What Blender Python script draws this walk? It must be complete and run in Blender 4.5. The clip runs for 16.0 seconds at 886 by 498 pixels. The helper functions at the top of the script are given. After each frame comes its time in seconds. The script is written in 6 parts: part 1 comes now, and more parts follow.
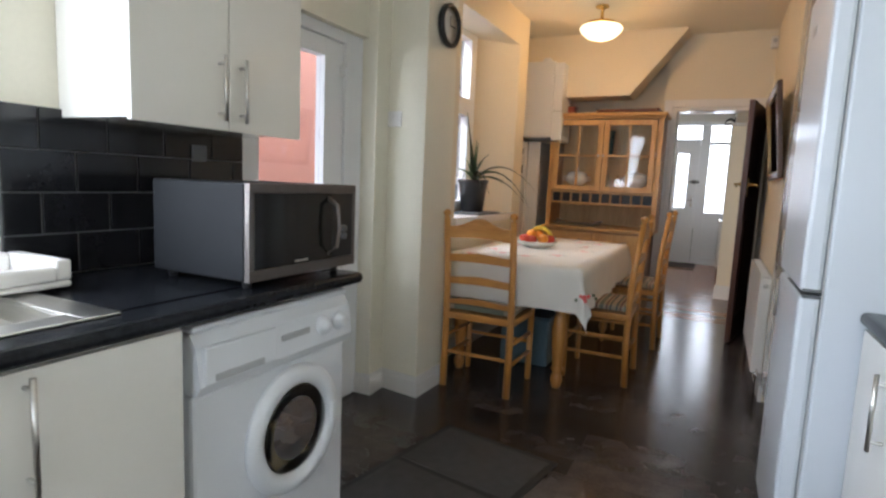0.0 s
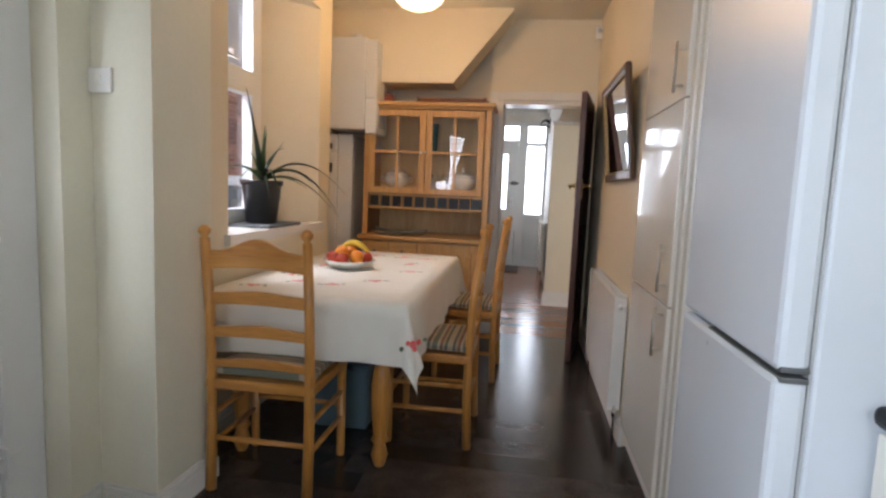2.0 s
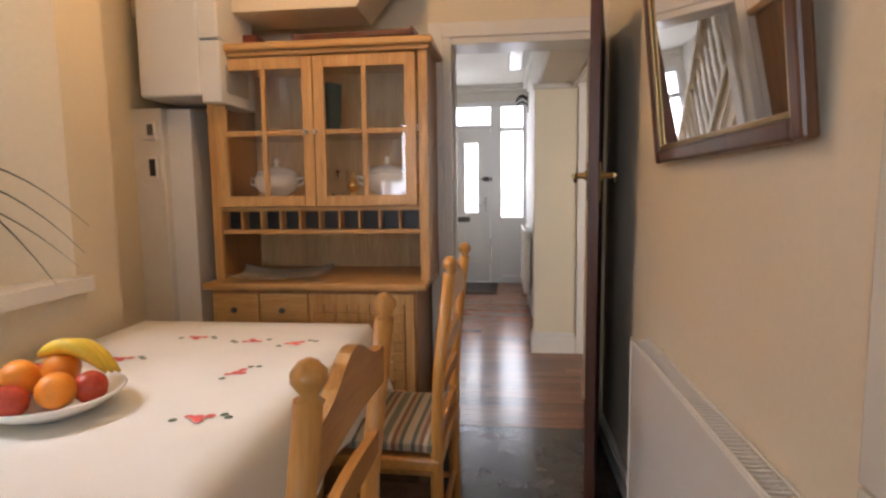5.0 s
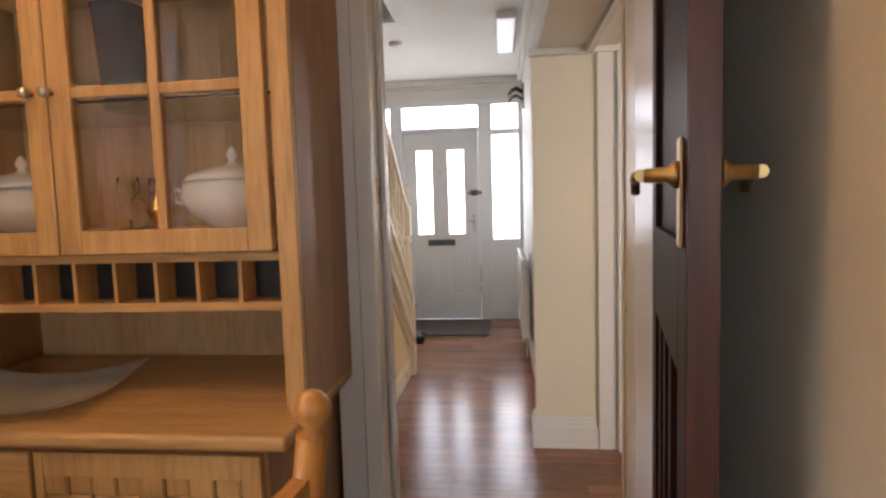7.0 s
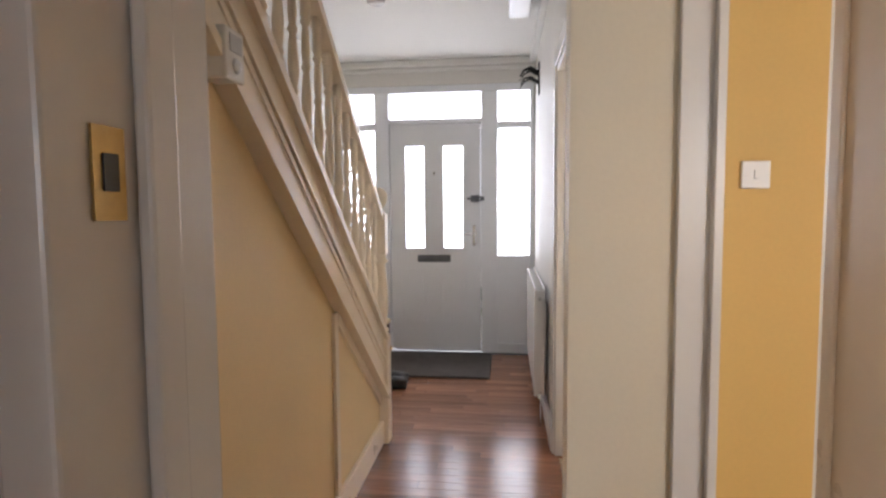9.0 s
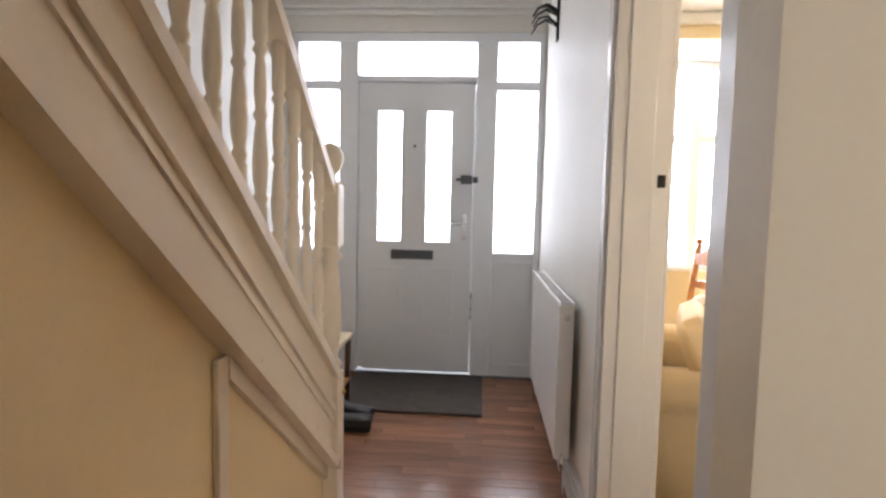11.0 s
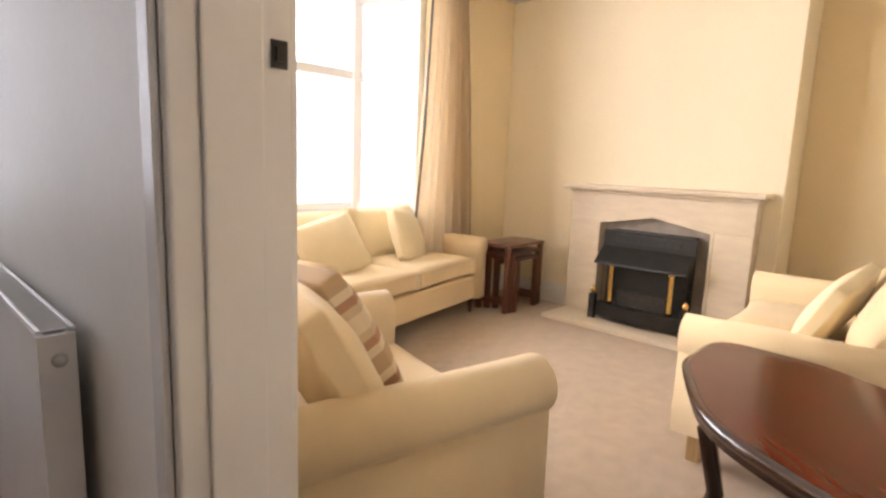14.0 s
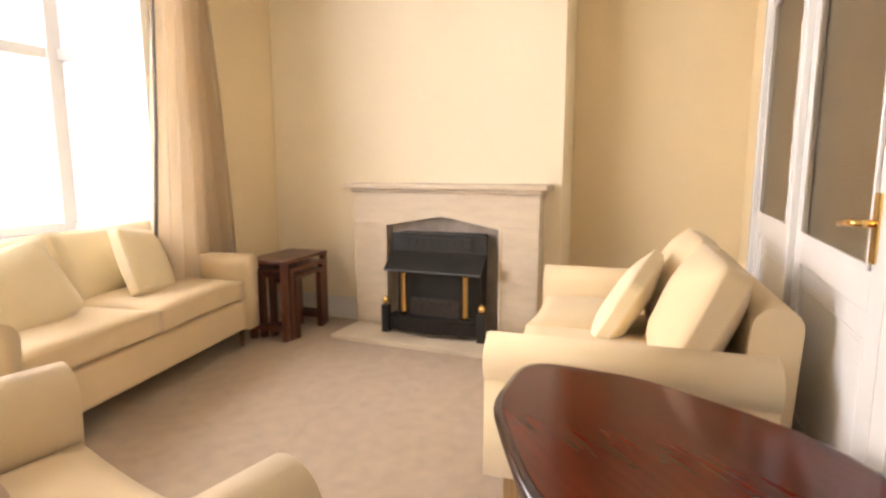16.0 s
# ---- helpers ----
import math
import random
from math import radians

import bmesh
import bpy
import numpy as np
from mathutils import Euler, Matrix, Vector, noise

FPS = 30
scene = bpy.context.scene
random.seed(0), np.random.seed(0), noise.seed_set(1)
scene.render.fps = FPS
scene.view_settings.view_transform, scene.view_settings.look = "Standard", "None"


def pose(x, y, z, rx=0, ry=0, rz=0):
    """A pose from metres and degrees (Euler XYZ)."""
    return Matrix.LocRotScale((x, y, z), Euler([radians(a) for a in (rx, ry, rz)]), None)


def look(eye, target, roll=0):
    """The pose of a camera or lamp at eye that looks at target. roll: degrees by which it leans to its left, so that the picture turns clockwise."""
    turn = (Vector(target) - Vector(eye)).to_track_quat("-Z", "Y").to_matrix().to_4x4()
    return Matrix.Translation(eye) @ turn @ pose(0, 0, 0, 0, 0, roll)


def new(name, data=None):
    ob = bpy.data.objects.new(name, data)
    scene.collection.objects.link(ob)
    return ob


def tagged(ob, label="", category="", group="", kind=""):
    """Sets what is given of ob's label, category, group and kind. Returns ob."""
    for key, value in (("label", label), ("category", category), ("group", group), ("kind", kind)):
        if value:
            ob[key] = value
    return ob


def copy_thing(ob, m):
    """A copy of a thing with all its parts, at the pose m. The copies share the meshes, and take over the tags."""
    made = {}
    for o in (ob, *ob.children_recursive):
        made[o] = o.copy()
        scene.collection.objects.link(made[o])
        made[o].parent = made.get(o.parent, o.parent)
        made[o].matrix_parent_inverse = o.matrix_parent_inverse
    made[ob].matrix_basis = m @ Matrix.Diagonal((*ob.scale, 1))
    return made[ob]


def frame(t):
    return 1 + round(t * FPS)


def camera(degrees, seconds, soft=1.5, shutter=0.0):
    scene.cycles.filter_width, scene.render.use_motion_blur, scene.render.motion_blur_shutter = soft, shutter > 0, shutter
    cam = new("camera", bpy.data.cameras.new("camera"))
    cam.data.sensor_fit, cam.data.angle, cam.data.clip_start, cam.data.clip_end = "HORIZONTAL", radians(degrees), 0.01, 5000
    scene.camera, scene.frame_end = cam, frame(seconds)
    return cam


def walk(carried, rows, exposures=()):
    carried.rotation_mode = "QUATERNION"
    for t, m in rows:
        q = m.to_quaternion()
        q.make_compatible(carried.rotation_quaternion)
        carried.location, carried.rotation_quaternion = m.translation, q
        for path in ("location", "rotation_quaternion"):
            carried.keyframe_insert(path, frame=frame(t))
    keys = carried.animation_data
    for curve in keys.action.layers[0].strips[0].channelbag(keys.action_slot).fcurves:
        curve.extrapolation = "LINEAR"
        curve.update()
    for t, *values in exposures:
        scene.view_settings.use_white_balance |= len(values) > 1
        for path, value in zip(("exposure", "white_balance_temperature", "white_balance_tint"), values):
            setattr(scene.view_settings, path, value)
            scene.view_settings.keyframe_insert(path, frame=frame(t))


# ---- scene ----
cam = camera(77.5, 16.0, soft=2.5)
PATH = [
    (0, (0.137, -0.472, 1.24), (-0.738, 1.31, 0.994), 2.5),
    (0.5, (0.094, -0.278, 1.234), (-0.615, 1.577, 0.996), 2.4),
    (1, (0.048, -0.078, 1.235), (-0.523, 1.825, 1.006), 2.8),
    (1.5, (-0.022, 0.187, 1.243), (-0.421, 2.134, 1.016), 3.1),
    (2, (-0.076, 0.49, 1.249), (-0.355, 2.458, 1.034), 2.4),
    (2.5, (-0.085, 0.813, 1.256), (-0.345, 2.785, 1.048), 2.1),
    (3, (-0.086, 1.134, 1.254), (-0.345, 3.106, 1.039), 1.3),
    (3.5, (-0.082, 1.466, 1.265), (-0.318, 3.438, 1.022), 0.3),
    (4, (-0.079, 1.792, 1.261), (-0.301, 3.765, 1.024), -0.6),
    (6.5, (0.061, 3.512, 1.284), (-0.158, 5.493, 1.113), -0.9),
    (7, (0.056, 3.853, 1.284), (-0.166, 5.834, 1.123), -1.7),
    (7.5, (0.052, 4.113, 1.292), (-0.152, 6.097, 1.134), -2.0),
    (8, (0.057, 4.405, 1.294), (-0.169, 6.388, 1.159), -1.6),
    (8.5, (0.059, 4.62, 1.303), (-0.203, 6.598, 1.171), -1.1),
    (9, (0.01, 4.956, 1.296), (-0.215, 6.938, 1.157), -0.4),
    (11.5, (-0.166, 6.219, 1.199), (-0.238, 8.211, 1.037), 2.7),
    (12, (-0.187, 6.419, 1.198), (0.012, 8.397, 0.978), 3.8),
    (12.5, (-0.177, 6.576, 1.173), (0.347, 8.489, 0.915), 4.4),
    (13, (-0.153, 6.788, 1.174), (0.746, 8.552, 0.889), 4.7),
    (13.5, (-0.089, 6.95, 1.168), (1.111, 8.524, 0.883), 3.8),
    (14, (-0.012, 7.071, 1.159), (1.425, 8.427, 0.848), 2.2),
    (14.5, (0.057, 7.152, 1.138), (1.682, 8.271, 0.814), 1.3),
    (15, (0.165, 7.281, 1.129), (1.939, 8.143, 0.8), 0.9),
    (15.5, (0.306, 7.312, 1.121), (2.139, 8.047, 0.804), 0.3),
    (16, (0.522, 7.293, 1.135), (2.352, 8.046, 0.846), -0.1),
]
walk(cam, [(t, look(eye, target, roll)) for t, eye, target, roll in PATH],
     exposures=[(0, -0.12, 5950, 11), (2, 0.0, 6000, 12), (4, 0.02, 6250, 15), (6.5, 0.2, 6400, 16), (7.5, 0.15, 6250, 16), (8, 0.0, 6150, 16), (9, 0.1, 6200, 17), (11.5, 0.1, 6150, 15), (13, -0.05, 6400, 17), (14, -0.38, 6400, 19), (16, -0.38, 6400, 19)])

# ---- world, daylight and lamps ----
world = bpy.data.worlds.new("overcast_sky")
scene.world = world
world.use_nodes = True
wn, wl = world.node_tree.nodes, world.node_tree.links
sky = wn.new("ShaderNodeTexSky")
sky.sky_type = "NISHITA"
sky.sun_disc = False
sky.sun_elevation, sky.sun_rotation = radians(38), radians(20)
sky.air_density, sky.dust_density = 1.0, 1.5
wl.new(sky.outputs[0], wn["Background"].inputs[0])
wn["Background"].inputs[1].default_value = 0.15
sun_data = bpy.data.lights.new("sun", "SUN")
sun_data.energy, sun_data.angle, sun_data.color = 0.8, radians(20), (1, 0.96, 0.9)
sun = new("sun", sun_data)
sun.matrix_world = look((3, 14, 12), (1.6, 6, 0))


def window_light(name, x, y, z, tx, ty, tz, w, h, watts, color=(1, 1, 1)):
    d = bpy.data.lights.new(name, "AREA")
    d.shape, d.size, d.size_y, d.energy, d.color = "RECTANGLE", w, h, watts, color
    o = new(name, d)
    o.matrix_world = look((x, y, z), (tx, ty, tz))
    return o


window_light("sky_light_sink_window", -1.95, -0.5, 1.65, -0.5, 0.9, 1.0, 1.7, 1.2, 85, (0.9, 0.95, 1))
window_light("sky_light_rear_window", 0.1, -2.85, 1.6, 0.1, 0, 1.2, 1.3, 1.2, 32, (0.9, 0.95, 1))
window_light("sky_light_side_window", -2.7, 3.1, 3.3, -1.35, 3.75, 1.0, 1.2, 1.6, 190, (0.95, 0.97, 1))
window_light("sky_light_front_door", -0.62, 10.35, 1.65, -0.5, 7, 0.9, 1.9, 1.7, 46, (0.95, 0.97, 1))
window_light("sky_light_bay", 1.7, 11.2, 1.75, 3.1, 8.3, 1.1, 2.6, 1.8, 285, (1, 0.975, 0.93))
window_light("sky_light_middle_room", 2.4, 3.1, 1.6, 0.4, 6.3, 0.9, 1.5, 1.3, 45, (1, 0.96, 0.88))


def bulb(name, x, y, z, watts, color, r=0.06):
    d = bpy.data.lights.new(name, "POINT")
    d.energy, d.color, d.shadow_soft_size = watts, color, r
    o = new(name, d)
    o.location = (x, y, z)


bulb("kitchen_bulb", -0.83, 4.2, 2.43, 16, (1, 0.56, 0.22), 0.12)

# ---- materials ----


def nodes_of(name):
    m = bpy.data.materials.new(name)
    m.use_nodes = True
    nt = m.node_tree
    return m, nt.nodes, nt.links, nt.nodes["Principled BSDF"]


def ramp(n, l, src, stops):
    r = n.new("ShaderNodeValToRGB")
    e = r.color_ramp.elements
    while len(e) < len(stops):
        e.new(0.5)
    for k, (p, c) in enumerate(stops):
        e[k].position, e[k].color = p, (*c, 1)
    l.new(src, r.inputs[0])
    return r.outputs[0]


def shade(c, f):
    return tuple(min(1, v * f) for v in c)


def pbr(name, col, rough=0.5, metal=0.0, var=0.1, scale=3.0, bump=0.08, fine=90.0, stretch=(1, 1, 1), coat=0.0, per_object=0.0, sheen=0.0):
    """A painted, plastic, cloth or stone surface: broad stains, fine grain and fine relief."""
    m, n, l, p = nodes_of(name)
    tc, mp = n.new("ShaderNodeTexCoord"), n.new("ShaderNodeMapping")
    mp.inputs["Scale"].default_value = stretch
    l.new(tc.outputs["Object"], mp.inputs[0])
    a, b = n.new("ShaderNodeTexNoise"), n.new("ShaderNodeTexNoise")
    for q, s, d in ((a, scale, 4.0), (b, fine, 3.0)):
        q.inputs["Scale"].default_value, q.inputs["Detail"].default_value = s, d
        l.new(mp.outputs[0], q.inputs["Vector"])
    mix = n.new("ShaderNodeMath")
    mix.operation = "MULTIPLY_ADD"
    mix.inputs[1].default_value = 0.3
    l.new(b.outputs[0], mix.inputs[0])
    sc = n.new("ShaderNodeMath")
    sc.operation = "MULTIPLY"
    sc.inputs[1].default_value = 0.7
    l.new(a.outputs[0], sc.inputs[0])
    l.new(sc.outputs[0], mix.inputs[2])
    out = ramp(n, l, mix.outputs[0], [(0.3, shade(col, 1 - var)), (0.7, shade(col, 1 + var))])
    if per_object:
        oi, hsv = n.new("ShaderNodeObjectInfo"), n.new("ShaderNodeHueSaturation")
        mr = n.new("ShaderNodeMapRange")
        mr.inputs["To Min"].default_value, mr.inputs["To Max"].default_value = 1 - per_object, 1 + per_object
        l.new(oi.outputs["Random"], mr.inputs[0])
        l.new(mr.outputs[0], hsv.inputs["Value"])
        l.new(out, hsv.inputs["Color"])
        out = hsv.outputs[0]
    l.new(out, p.inputs["Base Color"])
    rr = n.new("ShaderNodeMapRange")
    rr.inputs["To Min"].default_value, rr.inputs["To Max"].default_value = max(0.02, rough * 0.94), min(1, rough * 1.06)
    l.new(a.outputs[0], rr.inputs[0])
    l.new(rr.outputs[0], p.inputs["Roughness"])
    p.inputs["Metallic"].default_value = metal
    p.inputs["Coat Weight"].default_value = coat
    p.inputs["Sheen Weight"].default_value = sheen
    if bump:
        bp = n.new("ShaderNodeBump")
        bp.inputs["Strength"].default_value, bp.inputs["Distance"].default_value = bump, 0.004
        l.new(b.outputs[0], bp.inputs["Height"])
        l.new(bp.outputs[0], p.inputs["Normal"])
    return m


def wood(name, dark, light, axis="z", rough=0.4, grain=14.0, coat=0.0, per_object=0.0):
    """Planed timber with long grain along one axis, growth bands and pores."""
    m, n, l, p = nodes_of(name)
    tc, mp = n.new("ShaderNodeTexCoord"), n.new("ShaderNodeMapping")
    mp.inputs["Scale"].default_value = [0.09 if k == axis else 1.0 for k in "xyz"]
    l.new(tc.outputs["Object"], mp.inputs[0])
    a, b = n.new("ShaderNodeTexNoise"), n.new("ShaderNodeTexNoise")
    for q, s, d, w in ((a, grain, 5.0, 1.2), (b, grain * 9, 3.0, 0.0)):
        q.inputs["Scale"].default_value, q.inputs["Detail"].default_value, q.inputs["Distortion"].default_value = s, d, w
        l.new(mp.outputs[0], q.inputs["Vector"])
    mid = tuple((x + y) / 2 for x, y in zip(dark, light))
    c1 = ramp(n, l, a.outputs[0], [(0.3, dark), (0.5, mid), (0.72, light)])
    mx = n.new("ShaderNodeMixRGB")
    mx.blend_type, mx.inputs[0].default_value = "MULTIPLY", 0.35
    c2 = ramp(n, l, b.outputs[0], [(0.35, (0.55, 0.5, 0.45)), (0.55, (1, 1, 1))])
    l.new(c1, mx.inputs[1])
    l.new(c2, mx.inputs[2])
    out = mx.outputs[0]
    if per_object:
        oi, hsv, mr = n.new("ShaderNodeObjectInfo"), n.new("ShaderNodeHueSaturation"), n.new("ShaderNodeMapRange")
        mr.inputs["To Min"].default_value, mr.inputs["To Max"].default_value = 1 - per_object, 1 + per_object
        l.new(oi.outputs["Random"], mr.inputs[0])
        l.new(mr.outputs[0], hsv.inputs["Value"])
        l.new(out, hsv.inputs["Color"])
        out = hsv.outputs[0]
    l.new(out, p.inputs["Base Color"])
    p.inputs["Roughness"].default_value = rough
    p.inputs["Coat Weight"].default_value, p.inputs["Coat Roughness"].default_value = coat, 0.12
    bp = n.new("ShaderNodeBump")
    bp.inputs["Strength"].default_value, bp.inputs["Distance"].default_value = 0.15, 0.002
    l.new(b.outputs[0], bp.inputs["Height"])
    l.new(bp.outputs[0], p.inputs["Normal"])
    return m


def striped(name, colours, axis=0, width=0.16, rough=0.9):
    """Woven cloth in stripes across one axis."""
    m, n, l, p = nodes_of(name)
    tc, sep = n.new("ShaderNodeTexCoord"), n.new("ShaderNodeSeparateXYZ")
    l.new(tc.outputs["Object"], sep.inputs[0])
    md, add = n.new("ShaderNodeMath"), n.new("ShaderNodeMath")
    add.operation, add.inputs[1].default_value = "ADD", 5.0
    l.new(sep.outputs[axis], add.inputs[0])
    md.operation, md.inputs[1].default_value = "PINGPONG", width
    l.new(add.outputs[0], md.inputs[0])
    sc = n.new("ShaderNodeMath")
    sc.operation, sc.inputs[1].default_value = "DIVIDE", width
    l.new(md.outputs[0], sc.inputs[0])
    r = n.new("ShaderNodeValToRGB")
    r.color_ramp.interpolation = "CONSTANT"
    e = r.color_ramp.elements
    while len(e) < len(colours):
        e.new(0.5)
    for k, c in enumerate(colours):
        e[k].position, e[k].color = k / len(colours), (*c, 1)
    l.new(sc.outputs[0], r.inputs[0])
    l.new(r.outputs[0], p.inputs["Base Color"])
    p.inputs["Roughness"].default_value = rough
    w = n.new("ShaderNodeTexNoise")
    w.inputs["Scale"].default_value = 400
    l.new(tc.outputs["Object"], w.inputs["Vector"])
    bp = n.new("ShaderNodeBump")
    bp.inputs["Strength"].default_value, bp.inputs["Distance"].default_value = 0.3, 0.002
    l.new(w.outputs[0], bp.inputs["Height"])
    l.new(bp.outputs[0], p.inputs["Normal"])
    return m


def glass(name, col=(1, 1, 1), rough=0.0, pattern=0.0):
    m, n, l, p = nodes_of(name)
    p.inputs["Base Color"].default_value = (*col, 1)
    p.inputs["Transmission Weight"].default_value = 1.0
    p.inputs["Roughness"].default_value = rough
    p.inputs["IOR"].default_value = 1.45 if not pattern else 1.2
    if pattern:
        tc, v, bp = n.new("ShaderNodeTexCoord"), n.new("ShaderNodeTexVoronoi"), n.new("ShaderNodeBump")
        v.inputs["Scale"].default_value = pattern
        l.new(tc.outputs["Object"], v.inputs["Vector"])
        bp.inputs["Strength"].default_value, bp.inputs["Distance"].default_value = 0.7, 0.01
        l.new(v.outputs["Distance"], bp.inputs["Height"])
        l.new(bp.outputs[0], p.inputs["Normal"])
    return m


def glow(name, col, strength):
    m, n, l, p = nodes_of(name)
    p.inputs["Base Color"].default_value = (*col, 1)
    p.inputs["Emission Color"].default_value = (*col, 1)
    p.inputs["Emission Strength"].default_value = strength
    p.inputs["Roughness"].default_value = 0.25
    return m


wall_cream = pbr("kitchen_cream_paint", (0.78, 0.70, 0.55), 0.6, var=0.05, scale=1.5, bump=0.12, fine=60)
wall_pale = pbr("pale_cream_paint", (0.81, 0.77, 0.64), 0.5, var=0.05, scale=1.5, bump=0.12, fine=60)
wall_hall = pbr("hall_white_paint", (0.78, 0.75, 0.69), 0.55, var=0.05, scale=2, bump=0.25, fine=45)
wall_living = pbr("living_room_cream_paint", (0.79, 0.64, 0.39), 0.65, var=0.04, scale=1.2, bump=0.1, fine=70)
wall_breast = pbr("chimney_breast_paint", (0.88, 0.78, 0.58), 0.65, var=0.04, scale=1.2, bump=0.1, fine=70)
wall_yellow = pbr("yellow_paint", (0.80, 0.54, 0.18), 0.6, var=0.05, scale=1.2, bump=0.1, fine=70)
ceiling_white = pbr("ceiling_paint", (0.82, 0.80, 0.75), 0.8, var=0.03, scale=1, bump=0.15, fine=40)
gloss_white = pbr("white_gloss_paint", (0.80, 0.78, 0.75), 0.25, var=0.025, scale=5, bump=0.04, fine=50)
gloss_cream = pbr("aged_cream_gloss_paint", (0.84, 0.73, 0.57), 0.28, var=0.03, scale=5, bump=0.05, fine=40)
panel_cream = pbr("understair_panel_paint", (0.86, 0.68, 0.40), 0.5, var=0.05, scale=2, bump=0.1, fine=60)
upvc = pbr("white_upvc", (0.82, 0.83, 0.84), 0.3, var=0.02, bump=0.0)
unit_gloss = pbr("gloss_cream_unit", (0.77, 0.75, 0.69), 0.14, var=0.02, bump=0.0, coat=0.5)
appliance = pbr("white_enamel", (0.74, 0.76, 0.79), 0.3, var=0.015, bump=0.03, fine=150)
fridge_enamel = pbr("cool_white_fridge_enamel", (0.60, 0.64, 0.69), 0.28, var=0.02, bump=0.03, fine=150)
appliance_grey = pbr("grey_plastic", (0.45, 0.46, 0.47), 0.4)
steel = pbr("brushed_steel", (0.62, 0.61, 0.58), 0.3, 1.0, var=0.08, scale=20, stretch=(1, 1, 8))
dark_steel = pbr("dark_brushed_steel", (0.17, 0.155, 0.145), 0.42, 1.0, var=0.08, scale=20, stretch=(1, 1, 8))
chrome = pbr("chrome", (0.75, 0.75, 0.76), 0.12, 1.0, var=0.03, bump=0)
brass = pbr("polished_brass", (0.80, 0.55, 0.20), 0.2, 1.0, var=0.1, bump=0.02)
old_brass = pbr("dull_brass", (0.45, 0.32, 0.14), 0.38, 1.0, var=0.2, scale=20)
worktop_black = pbr("black_worktop", (0.012, 0.013, 0.016), 0.24, var=0.4, scale=60, bump=0.05, fine=200)
tile_black = pbr("black_glazed_tile", (0.012, 0.012, 0.014), 0.12, var=0.2, scale=6, bump=0.02, per_object=0.3)
grout = pbr("dark_grey_grout", (0.14, 0.14, 0.14), 0.9)
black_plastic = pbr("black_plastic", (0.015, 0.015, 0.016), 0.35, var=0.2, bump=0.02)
dark_glass = pbr("dark_oven_glass", (0.008, 0.008, 0.009), 0.08, var=0.1, bump=0)
floor_vinyl = pbr("slate_brown_vinyl", (0.046, 0.036, 0.033), 0.215, var=0.45, scale=9, bump=0.015, fine=70, per_object=0.4)
vinyl_joint = pbr("dark_floor_bed", (0.03, 0.025, 0.023), 0.6)
laminate = wood("red_brown_laminate", (0.19, 0.080, 0.042), (0.36, 0.175, 0.095), "x", 0.2, 10, per_object=0.22)
pine = wood("honey_pine", (0.52, 0.28, 0.095), (0.70, 0.43, 0.17), "z", 0.38, 12, 0.15)
pine_x = wood("honey_pine_crossgrain", (0.52, 0.28, 0.095), (0.70, 0.43, 0.17), "x", 0.38, 12, 0.15)
pine_back = wood("pale_pine_boarding", (0.50, 0.33, 0.15), (0.66, 0.47, 0.24), "z", 0.5, 10)
# honey pine again, darkened: the shade on the dresser's sides is in the colour
pine_shaded = wood("shaded_pine_side", (0.30, 0.14, 0.045), (0.44, 0.22, 0.08), "z", 0.4, 10)
chair_pine = wood("orange_pine", (0.42, 0.17, 0.03), (0.60, 0.29, 0.07), "z", 0.33, 16, 0.25)
chair_pine_x = wood("orange_pine_rail", (0.42, 0.17, 0.03), (0.60, 0.29, 0.07), "x", 0.33, 16, 0.25)
mahogany = wood("polished_mahogany", (0.045, 0.005, 0.002), (0.13, 0.014, 0.005), "x", 0.15, 5, 0.0)
mahogany_dark = wood("dark_carved_mahogany", (0.018, 0.007, 0.005), (0.05, 0.014, 0.009), "z", 0.22, 9, 0.5)
nest_wood = wood("dark_red_oak", (0.07, 0.02, 0.010), (0.15, 0.045, 0.02), "z", 0.3, 10, 0.3)
door_wood = wood("dark_stained_door", (0.016, 0.007, 0.006), (0.040, 0.015, 0.011), "z", 0.4, 8, 0.0)
door_edge = wood("worn_door_edge", (0.05, 0.016, 0.010), (0.11, 0.038, 0.02), "z", 0.4, 8)
orange_wood = wood("varnished_orange_wood", (0.36, 0.12, 0.03), (0.52, 0.22, 0.06), "z", 0.25, 14, 0.4)
frame_wood = wood("dark_walnut_frame", (0.06, 0.025, 0.012), (0.13, 0.055, 0.025), "z", 0.3, 12, 0.2)
sofa_cloth = pbr("cream_sofa_weave", (0.72, 0.56, 0.33), 0.85, var=0.05, scale=4, bump=0.35, fine=420, sheen=0.2)
cushion_cloth = pbr("pale_cushion_linen", (0.78, 0.66, 0.43), 0.85, var=0.05, scale=7, bump=0.35, fine=420, sheen=0.2)
stripe_seat = striped("striped_seat_pad", [(0.38, 0.31, 0.22), (0.10, 0.11, 0.09), (0.33, 0.25, 0.17), (0.18, 0.10, 0.07), (0.42, 0.35, 0.26), (0.16, 0.17, 0.13)], 1, 0.075)
stripe_cushion = striped("striped_tan_cushion", [(0.42, 0.30, 0.18), (0.62, 0.52, 0.36), (0.36, 0.20, 0.12), (0.50, 0.38, 0.24), (0.62, 0.52, 0.36)], 1, 0.13)
tablecloth_m = pbr("white_linen", (0.80, 0.78, 0.72), 0.85, var=0.04, scale=5, bump=0.25, fine=350, sheen=0.15)
red_thread = pbr("red_embroidery", (0.72, 0.14, 0.13), 0.8)
green_thread = pbr("grey_green_embroidery", (0.12, 0.16, 0.10), 0.8)
carpet_m = pbr("beige_carpet", (0.42, 0.315, 0.21), 0.95, var=0.14, scale=13, bump=0.9, fine=260, sheen=0.3)
